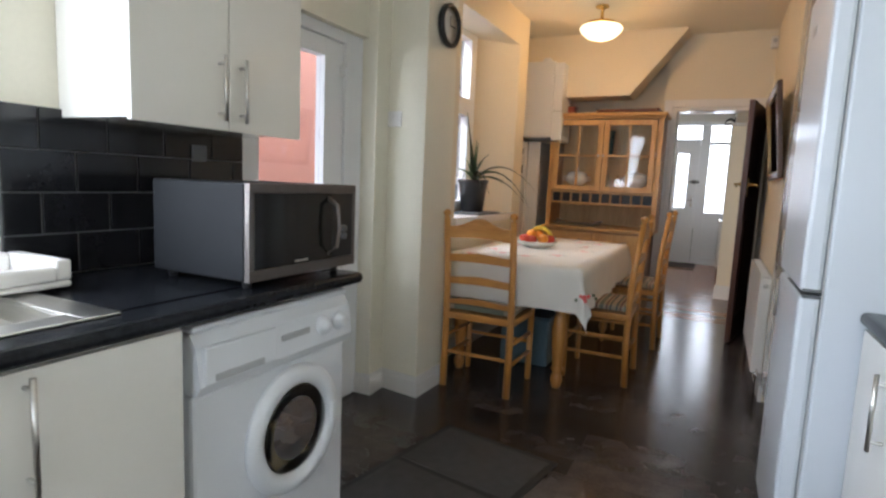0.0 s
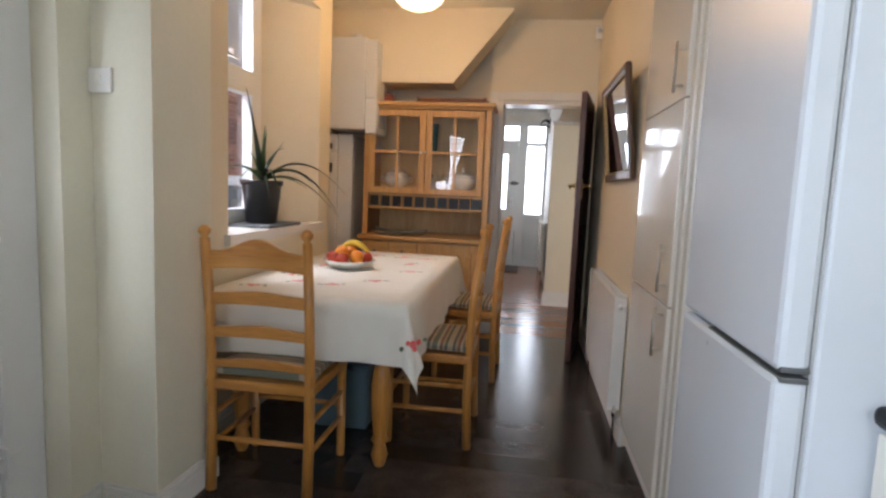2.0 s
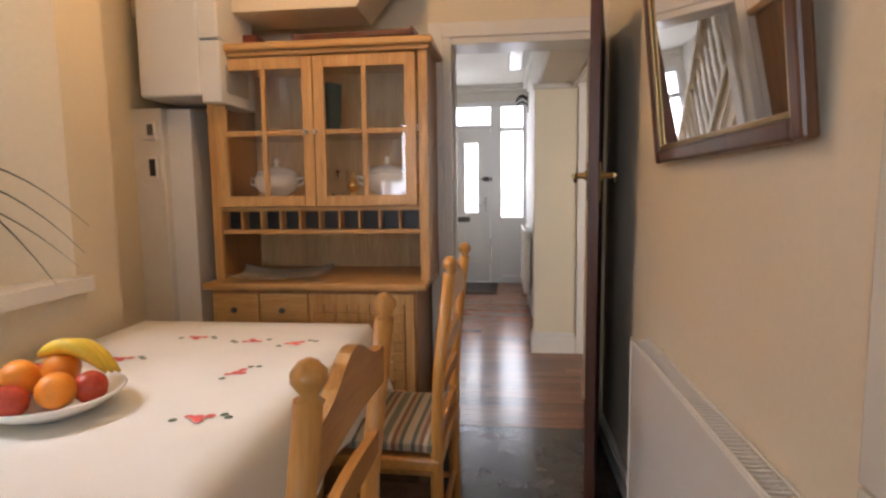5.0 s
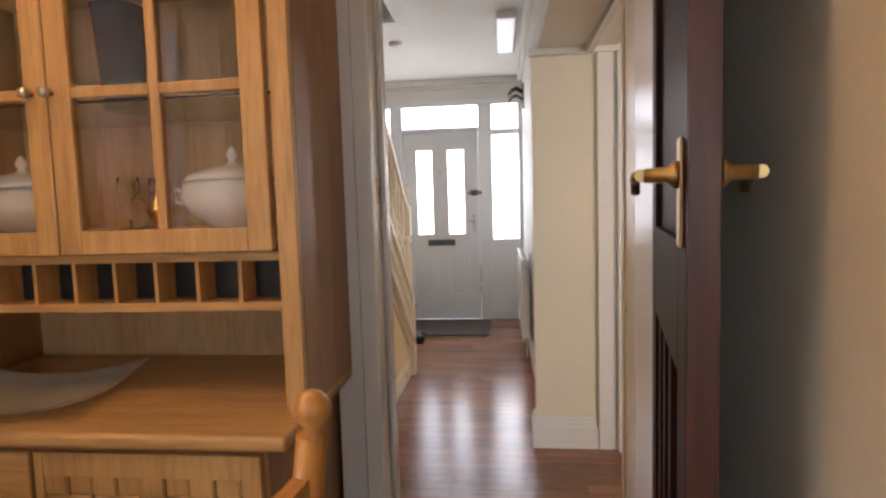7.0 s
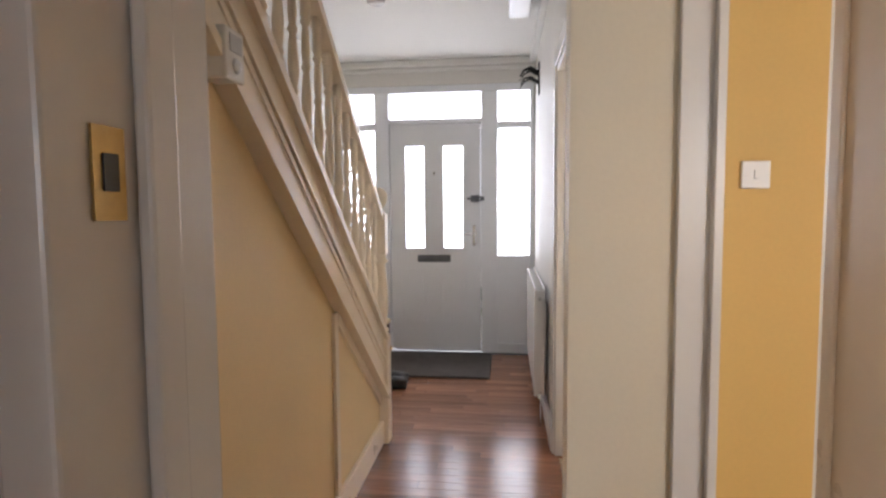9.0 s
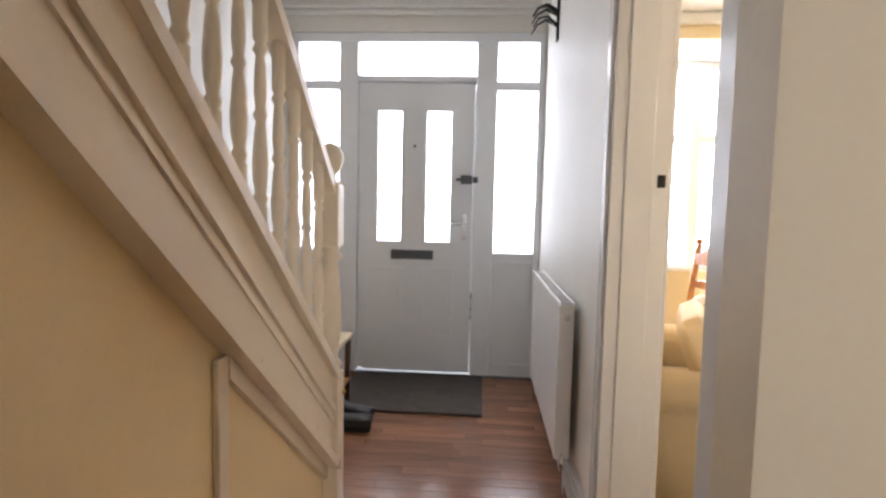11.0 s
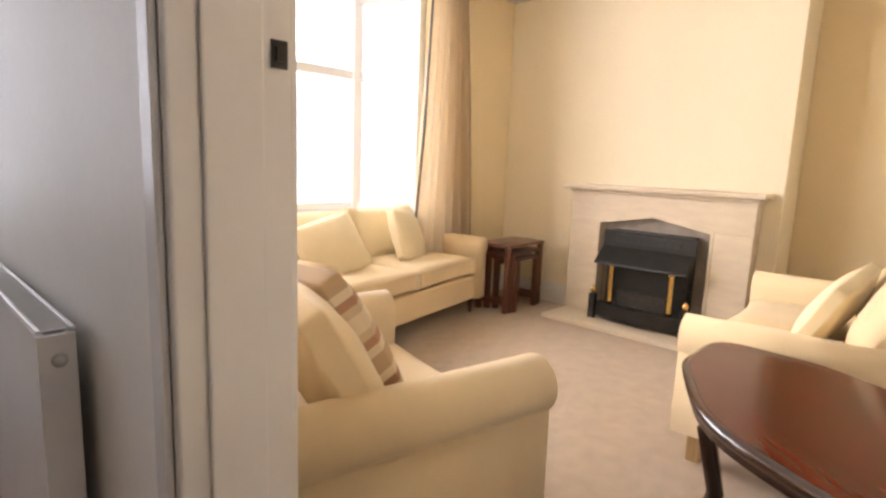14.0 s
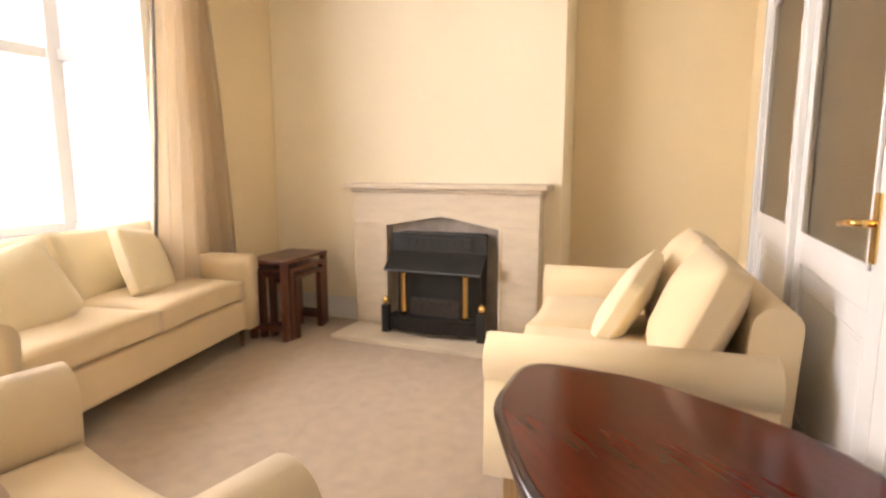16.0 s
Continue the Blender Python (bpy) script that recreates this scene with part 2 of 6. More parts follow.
mat_m = pbr("brown_door_mat", (0.07, 0.058, 0.050), 0.95, var=0.25, scale=12, bump=0.9, fine=180)
mat_edge = pbr("black_rubber_edge", (0.008, 0.008, 0.008), 0.7)
stone = pbr("cream_limestone", (0.66, 0.56, 0.42), 0.5, var=0.08, scale=6, bump=0.15, fine=60, stretch=(1, 1, 4))
stone_inner = pbr("grey_marble_back", (0.34, 0.29, 0.24), 0.35, var=0.25, scale=9, bump=0.05)
cast_iron = pbr("black_cast_iron", (0.016, 0.015, 0.014), 0.45, 0.3, var=0.3, scale=20, bump=0.1)
curtain_m = pbr("cream_curtain_cloth", (0.90, 0.85, 0.75), 0.85, var=0.06, scale=10, bump=0.3, fine=300, stretch=(1, 1, 0.2))
# dark grey that paints the shade along the curtain's two edges
curtain_edge_shade = pbr("grey_curtain_shade", (0.16, 0.15, 0.14), 0.85)
cn, ck_ = curtain_m.node_tree.nodes, curtain_m.node_tree.links
tr_, mx_ = cn.new("ShaderNodeBsdfTranslucent"), cn.new("ShaderNodeMixShader")
tr_.inputs[0].default_value = (0.90, 0.82, 0.68, 1)
mx_.inputs[0].default_value = 0.8
ck_.new(cn["Principled BSDF"].outputs[0], mx_.inputs[1])
ck_.new(tr_.outputs[0], mx_.inputs[2])
ck_.new(mx_.outputs[0], cn["Material Output"].inputs[0])
clear = glass("clear_glass")
stemware = glass("thin_clear_glass")
stemware.node_tree.nodes["Principled BSDF"].inputs["IOR"].default_value = 1.1
frosted = glass("patterned_obscure_glass", (0.97, 0.98, 1), 0.22, 45)
door_glass = glass("textured_door_glass", (0.90, 0.80, 0.60), 0.35, 190)
mirror_m = pbr("silvered_mirror", (0.88, 0.88, 0.88), 0.02, 1.0, var=0.0, bump=0)
porcelain = pbr("white_porcelain", (0.82, 0.80, 0.75), 0.12, var=0.02, bump=0)
teal_glaze = pbr("teal_glazed_ceramic", (0.03, 0.11, 0.12), 0.2, var=0.3, scale=8)
soil = pbr("potting_soil", (0.03, 0.02, 0.014), 0.95, var=0.4, scale=30, bump=0.8, fine=60)
leaf_m = pbr("green_blade_leaf", (0.075, 0.14, 0.05), 0.4, var=0.35, scale=14, bump=0.1, per_object=0.3)
leaf_dark = pbr("dark_blade_leaf", (0.03, 0.055, 0.028), 0.45, var=0.35, scale=14, bump=0.1, per_object=0.3)
orange_skin = pbr("orange_peel", (0.78, 0.26, 0.02), 0.4, var=0.1, scale=10, bump=0.3, fine=150)
apple_skin = pbr("red_apple_skin", (0.48, 0.06, 0.03), 0.25, var=0.35, scale=9)
banana_skin = pbr("banana_skin", (0.78, 0.55, 0.05), 0.4, var=0.15, scale=12)
brick_m = pbr("red_brown_brick", (0.34, 0.16, 0.115), 0.85, var=0.25, scale=14, bump=0.4, fine=70, per_object=0.35)
mortar = pbr("grey_mortar", (0.40, 0.36, 0.32), 0.95)
pink_render = pbr("pink_masonry_paint", (0.46, 0.23, 0.19), 0.85, var=0.06, scale=3, bump=0.3, fine=60)
concrete = pbr("grey_concrete", (0.30, 0.30, 0.29), 0.9, var=0.15)
grey_dark = pbr("dark_grey_sheet", (0.10, 0.105, 0.11), 0.5, var=0.15)
blue_plastic = pbr("blue_storage_plastic", (0.10, 0.16, 0.19), 0.4, var=0.1)
shoe_black = pbr("black_shoe_leather", (0.018, 0.016, 0.016), 0.45)
lamp_glass = glow("lit_lamp_glass", (1, 0.80, 0.48), 2.5)
lead = pbr("lead_came", (0.20, 0.21, 0.22), 0.5, 0.6)
hedge_m = pbr("hedge_leaves", (0.06, 0.11, 0.05), 0.7, var=0.4, scale=20)
microwave_case = pbr("dark_grey_sheet_steel", (0.008, 0.009, 0.011), 0.6, 0.0, var=0.1)
# dull, low-gloss finishes
for dull, level in ((worktop_black, 0.25), (door_wood, 0.03), (mahogany, 0.3), (microwave_case, 0.2)):
    dull.node_tree.nodes["Principled BSDF"].inputs["Specular IOR Level"].default_value = level

# ---- mesh helpers ----


def box(bm, x0, y0, z0, x1, y1, z1, bevel=0.0, seg=2):
    made = bmesh.ops.create_cube(bm, size=1.0)["verts"]
    for v in made:
        v.co = ((x0 + x1) / 2 + v.co.x * (x1 - x0), (y0 + y1) / 2 + v.co.y * (y1 - y0), (z0 + z1) / 2 + v.co.z * (z1 - z0))
    if bevel:
        edges = list({e for v in made for e in v.link_edges})
        bmesh.ops.bevel(bm, geom=edges, offset=bevel, segments=seg, affect="EDGES", profile=0.5)


def tube(bm, pts, r, seg=10, r_end=None, cap=True):
    """A round bar along a line of points, tapering to r_end."""
    pts = [Vector(p) for p in pts]
    rings = []
    for k, p in enumerate(pts):
        d = (pts[min(k + 1, len(pts) - 1)] - pts[max(k - 1, 0)]).normalized()
        up = Vector((0, 0, 1)) if abs(d.z) < 0.9 else Vector((1, 0, 0))
        a = d.cross(up).normalized()
        b = d.cross(a).normalized()
        rr = r[k] if isinstance(r, tuple) else r if r_end is None else r + (r_end - r) * k / (len(pts) - 1)
        rings.append([bm.verts.new(p + rr * (math.cos(t) * a + math.sin(t) * b)) for t in (2 * math.pi * j / seg for j in range(seg))])
    for q, s in zip(rings, rings[1:]):
        for j in range(seg):
            bm.faces.new((q[j], q[(j + 1) % seg], s[(j + 1) % seg], s[j])).smooth = True
    if cap:
        bm.faces.new(rings[0][::-1])
        bm.faces.new(rings[-1])


def lathe(bm, profile, x=0, y=0, z=0, seg=14, axis="z", cap=True):
    """A turned shape from (radius, height) pairs."""
    rings = []
    for r, h in profile:
        ring = []
        for j in range(seg):
            t = 2 * math.pi * j / seg
            a, b = r * math.cos(t), r * math.sin(t)
            co = {"z": (x + a, y + b, z + h), "y": (x + a, y + h, z + b), "x": (x + h, y + a, z + b)}[axis]
            ring.append(bm.verts.new(co))
        rings.append(ring)
    for q, s in zip(rings, rings[1:]):
        for j in range(seg):
            bm.faces.new((q[j], q[(j + 1) % seg], s[(j + 1) % seg], s[j])).smooth = True
    if cap:
        bm.faces.new(rings[0][::-1])
        bm.faces.new(rings[-1])


def prism(bm, pts, axis, a, b, smooth=False):
    """A 2D outline drawn out along an axis from a to b. The outline's pairs are the other two axes in order."""
    def at(p, h):
        return {"x": (h, p[0], p[1]), "y": (p[0], h, p[1]), "z": (p[0], p[1], h)}[axis]
    lo, hi = [bm.verts.new(at(p, a)) for p in pts], [bm.verts.new(at(p, b)) for p in pts]
    k = len(pts)
    for j in range(k):
        bm.faces.new((lo[j], lo[(j + 1) % k], hi[(j + 1) % k], hi[j])).smooth = smooth
    bm.faces.new(lo[::-1])
    bm.faces.new(hi)


def puff(bm, w, d, h, m=None, pinch=0.6, power=4.0, cuts=7, crown=0.0, seed=0):
    """A stuffed cushion: w by d, h thick at the middle, thin at its seams, a little uneven."""
    made = bmesh.ops.create_cube(bm, size=2.0)["verts"]
    bmesh.ops.subdivide_edges(bm, edges=list({e for v in made for e in v.link_edges}), cuts=cuts, use_grid_fill=True)
    new_verts = list({v for v in bm.verts if v.is_valid and not v.tag})
    for v in new_verts:
        x, y, z = v.co
        edge = 1 - pinch * (1 - (1 - abs(x) ** power) * (1 - abs(y) ** power))
        fx = x * (1 - 0.05 * (1 - abs(y) ** 2) * abs(x) ** 6)
        fy = y * (1 - 0.05 * (1 - abs(x) ** 2) * abs(y) ** 6)
        bump = 0.03 * noise.noise((x * 1.7 + seed, y * 1.7, z + seed))
        co = Vector((fx * w / 2, fy * d / 2, (z * edge + bump * 2) * h / 2 + crown * (1 - x * x) * (1 - y * y) * (z > 0)))
        v.co = m @ co if m else co
        v.tag = True
    for f in bm.faces:
        f.smooth = True


def part(name, bm, material, parent=None, label="", smooth=None):
    bmesh.ops.recalc_face_normals(bm, faces=bm.faces)
    if smooth is not None:
        for f in bm.faces:
            f.smooth = smooth
    me = bpy.data.meshes.new(name)
    bm.to_mesh(me)
    bm.free()
    for mm in (material if isinstance(material, (list, tuple)) else [material]):
        me.materials.append(mm)
    ob = new(name, me)
    if parent:
        ob.parent = parent
    return tagged(ob, label)


def B(name, material, parent, *boxes, bevel=0.0, label=""):
    bm = bmesh.new()
    for b in boxes:
        box(bm, *b, bevel=bevel)
    return part(name, bm, material, parent, label)


def L(name, material, parent, profile, x=0, y=0, z=0, seg=14, axis="z", label=""):
    bm = bmesh.new()
    lathe(bm, profile, x, y, z, seg, axis)
    return part(name, bm, material, parent, label)


def T(name, material, parent, pts, r, seg=10, r_end=None, label=""):
    bm = bmesh.new()
    tube(bm, pts, r, seg, r_end)
    return part(name, bm, material, parent, label)


def thing(name, x, y, z, rz, label, category, group="", kind=""):
    ob = new(name)
    ob.empty_display_size = 0.1
    ob.matrix_world = pose(x, y, z, 0, 0, rz)
    return tagged(ob, label, category, group, kind)


def setting(name, material, *boxes, label="", bevel=0.0, category=""):
    ob = B(name, material, None, *boxes, bevel=bevel)
    return tagged(ob, label, category, kind="structure")


def solid(name, bm, material, label, category):
    return tagged(part(name, bm, material), label, category, kind="structure")


def no_shadow(ob):
    ob.visible_shadow = False
    return ob


def bow_handle(parent, x, y, z0, z1, out, material=None, axis="x"):
    """A round bar pull standing off a door on two posts."""
    bm = bmesh.new()
    d = Vector((out, 0, 0)) if axis == "x" else Vector((0, out, 0))
    p = Vector((x, y, 0))
    tube(bm, [p + d + Vector((0, 0, z0)), p + d + Vector((0, 0, z1))], 0.006, 8)
    for z in (z0 + 0.025, z1 - 0.025):
        tube(bm, [p + Vector((0, 0, z)), p + d + Vector((0, 0, z))], 0.005, 8)
    return part("handle", bm, material or steel, parent, "brushed steel bar handle")

# ---- the large structure: kitchen ----
KC, HC, LC = 2.68, 2.62, 2.62
setting("floor_bed", vinyl_joint, (-1.75, -2.6, -0.06, 1.2, 5.32, -0.004), label="dark bed under the kitchen floor tiles")
setting("wall_kitchen_left", wall_pale, (-1.78, -2.6, 0, -1.62, 1.2, 1.02), (-1.78, -2.6, 2.1, -1.62, 1.2, KC), (-1.78, -2.6, 1.02, -1.62, -1.35, 2.1),
        (-1.78, 0.34, 1.02, -1.62, 1.2, 2.1), (-1.78, 1.2, 1.98, -1.62, 2.1, KC), label="pale cream painted kitchen wall")
bm = bmesh.new()
prism(bm, [(-1.78, 2.10), (-1.566, 2.10), (-1.575, 2.25), (-1.322, 2.214), (-1.312, 2.55), (-1.50, 2.552), (-1.78, 2.552)], "z", 0, KC)
solid("wall_pier", bm, wall_pale, "pale cream stepped wall pier beside the back door", "wall")
bm = bmesh.new()
prism(bm, [(-1.85, 2.554), (-1.5, 2.554), (-1.5, 3.01), (-1.85, 2.95)], "z", 0, KC)
prism(bm, [(-1.85, 3.8), (-1.5, 4.2), (-1.5, 4.42), (-1.78, 4.42), (-1.78, 5.42), (-1.85, 5.42)], "z", 0, KC)
prism(bm, [(-1.85, 2.95), (-1.5, 3.01), (-1.5, 4.2), (-1.85, 3.8)], "z", 0, 0.93)
prism(bm, [(-1.85, 2.95), (-1.5, 3.01), (-1.5, 4.2), (-1.85, 3.8)], "z", 2.42, KC)
solid("wall_kitchen_window", bm, wall_cream, "cream painted wall with a deep splayed window reveal", "wall")
bm = bmesh.new()
prism(bm, [(-1.80, 2.965), (-1.502, 3.015), (-1.502, 2.97), (-1.465, 2.97), (-1.465, 4.24), (-1.502, 4.24), (-1.502, 4.195), (-1.80, 3.85)], "z", 0.932, 0.985)
solid("window_sill", bm, gloss_white, "white painted window sill board", "sill")
setting("wall_kitchen_far", wall_cream, (-1.85, 5.42, 0, -0.40, 5.60, KC), (-0.40, 5.30, 0, -0.33, 5.46, KC), (-0.33, 5.30, 2.02, 0.465, 5.46, KC), (0.465, 5.30, 0, 0.62, 5.46, KC), label="cream painted wall with a doorway to the hall")
setting("wall_kitchen_right", wall_cream, (0.48, 3.26, 0, 0.60, 5.298, KC), label="cream painted kitchen wall beside the radiator")
setting("wall_recess", wall_pale, (1.15, -2.6, 0, 1.27, 3.26, KC), (0.60, 3.262, 0, 1.27, 3.37, KC), label="pale wall behind fridge and cupboards")
setting("wall_kitchen_rear", wall_pale, (-1.78, -2.72, 0, 1.27, -2.6, 0.95), (-1.78, -2.72, 2.15, 1.27, -2.6, KC), (-1.78, -2.72, 0.95, -0.55, -2.6, 2.15), (0.75, -2.72, 0.95, 1.27, -2.6, 2.15), label="pale rear kitchen wall with a window")
setting("ceiling_kitchen", pbr("kitchen_ceiling_paint", (0.80, 0.76, 0.66), 0.8, var=0.03, scale=1, bump=0.15, fine=40), (-1.85, -2.72, KC, 1.27, 5.60, KC + 0.08), label="painted kitchen ceiling")
bm = bmesh.new()
prism(bm, [(-1.779, 2.10), (-0.69, 2.10), (-0.235, 2.66), (-0.235, KC), (-1.779, KC)], "y", 5.0, 5.298)
solid("stair_soffit", bm, wall_cream, "boxed-in underside of the stairs above the dresser", "soffit")
setting("architrave_kitchen_door", gloss_white, (-0.40, 5.275, 0, -0.33, 5.2995, 2.09), (-0.33, 5.275, 2.02, 0.465, 5.2995, 2.09), (-0.33, 5.28, 0, -0.285, 5.49, 2.02),
        (0.43, 5.285, 0, 0.465, 5.49, 2.02), (-0.285, 5.285, 1.985, 0.43, 5.49, 2.02), (-0.40, 5.462, 0, -0.331, 5.485, 2.09), (-0.2845, 5.37, 0, -0.270, 5.41, 1.984), label="white gloss door frame and architrave", bevel=0.004)
B("strike_plate", old_brass, bpy.data.objects["architrave_kitchen_door"], (-0.2845, 5.322, 1.29, -0.282, 5.356, 1.36))
B("latch_hole", black_plastic, bpy.data.objects["architrave_kitchen_door"], (-0.2818, 5.331, 1.312, -0.2805, 5.347, 1.340))


def skirting(name, pts, h, material, t=0.02):
    """A moulded skirting board along a line of floor points; its face lies on the left of the line."""
    bm = bmesh.new()
    for (xa, ya), (xb, yb) in zip(pts, pts[1:]):
        d = Vector((xb - xa, yb - ya, 0))
        n = Vector((-d.y, d.x, 0)).normalized()
        d1 = d.normalized() * t
        for lo, hi, out in ((0, h * 0.72, t), (h * 0.72, h * 0.9, t * 0.7), (h * 0.9, h, t * 0.4)):
            a, b = Vector((xa, ya, lo)) - d1 * (out / t) * 0.98, Vector((xb, yb, lo)) + d1 * (out / t) * 0.98
            up = Vector((0, 0, hi - lo))
            vs = [bm.verts.new(v) for v in (a + n * 0.001, b + n * 0.001, b + n * out, a + n * out, a + n * 0.001 + up, b + n * 0.001 + up, b + n * out + up, a + n * out + up)]
            for f in ((0, 1, 2, 3), (4, 5, 6, 7), (0, 1, 5, 4), (1, 2, 6, 5), (2, 3, 7, 6), (3, 0, 4, 7)):
                bm.faces.new([vs[k] for k in f])
    return solid(name, bm, material, "white painted moulded skirting board", "baseboard")


skirting("baseboard_pier", [(-1.50, 2.556), (-1.312, 2.55), (-1.322, 2.214), (-1.575, 2.25), (-1.566, 2.10), (-1.66, 2.10)], 0.115, gloss_white)
skirting("baseboard_kitchen_window", [(-1.5, 4.42), (-1.5, 2.58)], 0.115, gloss_white)
skirting("baseboard_kitchen_right", [(0.48, 3.27), (0.48, 5.40)], 0.115, gloss_white)

# ---- hall ----
setting("floor_hall_bed", vinyl_joint, (-1.62, 5.322, -0.06, 0.62, 9.95, -0.006), label="bed under the hall boards")
setting("wall_hall_left", wall_hall, (-1.72, 5.602, 0, -1.58, 9.91, 3.9), label="white painted stair wall")
setting("wall_stairwell_end", wall_hall, (-1.58, 5.48, KC + 0.08, 0.62, 5.60, 3.9), label="white wall at the stair head")
setting("wall_stairwell_side", wall_hall, (-0.70, 5.602, HC, -0.60, 7.95, 3.9), (-1.58, 7.952, HC, -0.60, 8.05, 3.9), label="white stairwell wall above the hall")
setting("ceiling_stairwell", ceiling_white, (-1.72, 5.48, 3.9, -0.6, 8.05, 3.98), label="white stairwell ceiling")
setting("ceiling_hall", ceiling_white, (-0.60, 5.602, HC, 0.62, 9.91, HC + 0.08), (-1.58, 8.05, HC, -0.60, 9.91, HC + 0.08), label="white painted hall ceiling")
setting("wall_hall_right", wall_hall, (0.27, 6.822, 0, 0.45, 6.98, HC), (0.27, 6.70, 2.032, 0.45, 6.822, HC), (0.27, 6.98, 2.02, 0.45, 7.855, HC), (0.27, 7.855, 0, 0.45, 9.91, HC), label="white painted hall wall with the living room doorway")
setting("wall_nib", wall_cream, (0.205, 6.70, 0, 0.63, 6.798, 2.03), (0.205, 6.798, 0, 0.268, 6.82, 2.03), label="cream painted wall end beside the middle room doorway")
setting("wall_hall_header", wall_hall, (0.24, 5.462, 2.032, 0.62, 6.698, HC), label="white boxed header over the middle room doorway")
setting("trim_header", gloss_white, (0.19, 6.66, 2.0, 0.64, 6.699, 2.03), (0.47, 5.774, 2.0, 0.50, 6.66, 2.031), label="white moulded trim under the header")
setting("architrave_middle_door", gloss_white, (0.52, 6.672, 0, 0.635, 6.698, 2.0), (0.466, 5.462, 0, 0.50, 5.49, 2.0), (0.612, 6.64, 0, 0.64, 6.67, 2.0), label="white gloss frame of the middle room doorway", bevel=0.004)
setting("door_post_middle_room", gloss_cream, (0.456, 5.492, 0, 0.60, 5.77, 2.0315), (0.448, 5.745, 0, 0.4555, 5.772, 2.0), label="cream gloss post between the two doorways", bevel=0.003)
B("strike_plate", old_brass, bpy.data.objects["architrave_middle_door"], (0.6405, 6.646, 1.295, 0.6425, 6.664, 1.34))
setting("wall_front", wall_hall, (-1.72, 9.912, 2.41, 0.45, 10.05, HC + 0.1), (-1.72, 9.912, 0, -1.50, 10.05, 2.41), (0.262, 9.912, 0, 0.45, 10.05, 2.41), label="white front wall round the entrance door")
setting("cornice_hall", ceiling_white, (-1.58, 9.85, HC - 0.06, 0.27, 9.911, HC - 0.001), (-1.58, 9.88, HC - 0.10, 0.27, 9.911, HC - 0.06), (0.22, 6.84, HC - 0.06, 0.269, 9.85, HC - 0.001), label="white plaster cornice", bevel=0.012)
setting("architrave_living_door", gloss_white, (0.245, 6.90, 0, 0.269, 6.98, 2.10), (0.257, 7.855, 0, 0.269, 7.90, 2.10), (0.257, 6.98, 2.02, 0.269, 7.855, 2.10),
        (0.268, 6.98, 0, 0.452, 7.005, 2.02), (0.268, 7.832, 0, 0.452, 7.855, 2.02), (0.268, 7.005, 1.99, 0.452, 7.832, 2.02), (0.4525, 7.842, 0, 0.466, 7.90, 2.10), (0.452, 6.91, 0, 0.472, 6.985, 2.10), (0.31, 7.822, 0, 0.40, 7.8315, 1.99), label="white gloss living room door frame", bevel=0.004)
jamb = bpy.data.objects["architrave_living_door"]
B("strike_plate", cast_iron, jamb, (0.415, 7.8275, 1.285, 0.440, 7.8318, 1.325), (0.42, 7.823, 1.295, 0.434, 7.8275, 1.315))
skirting("baseboard_hall_right", [(0.27, 7.91), (0.27, 9.90)], 0.14, gloss_white)
skirting("baseboard_nib", [(0.205, 6.70), (0.205, 6.82)], 0.16, gloss_white)
skirting("baseboard_nib_front", [(0.50, 6.70), (0.205, 6.70)], 0.16, gloss_white)

# understair panelling, staircase
SL = 0.80


def string_bottom(y):
    return 0.367 + SL * (7.773 - y)


bm = bmesh.new()
prism(bm, [(6.05, 0), (7.90, 0), (7.90, string_bottom(7.90)), (6.05, string_bottom(6.05))], "x", -0.73, -0.685)
solid("wall_understair_panel", bm, panel_cream, "cream painted panelling under the stairs", "panelling")
bm = bmesh.new()
box(bm, -0.684, 7.08, 0, -0.668, 7.125, string_bottom(7.125), 0.004)
box(bm, -0.684, 6.06, 0, -0.662, 7.90, 0.13, 0.005)
box(bm, -0.684, 6.05, 0.13, -0.668, 6.09, 1.65, 0.004)
prism(bm, [(7.13, string_bottom(7.13) - 0.05), (7.13, string_bottom(7.13)), (7.90, string_bottom(7.90)), (7.90, string_bottom(7.90) - 0.05)], "x", -0.6835, -0.668)
solid("trim_understair", bm, gloss_cream, "cream gloss mouldings on the stair panelling", "trim")
setting("wall_understair_cupboard", gloss_cream, (-0.74, 5.602, 1.98, -0.685, 6.05, HC), (-0.73, 5.99, 0, -0.66, 6.05, 1.98), (-0.73, 5.602, 0, -0.685, 5.63, 1.98), (-1.5, 6.0, 0, -0.74, 6.04, 1.4), label="cream gloss frame of the understair cupboard")
cup = thing("cupboard_door", -0.70, 5.635, 0.0, 1.5, "narrow cream gloss understair cupboard door standing slightly ajar", "door")
B("door_leaf", gloss_cream, cup, (-0.02, 0, 0.01, 0.02, 0.325, 1.97), bevel=0.004)
L("door_knob", chrome, cup, [(0.008, 0), (0.008, 0.02), (0.02, 0.03), (0.024, 0.042), (0.018, 0.055), (0.004, 0.06)], 0.02, 0.29, 1.26, 14, "x", "round polished metal knob")

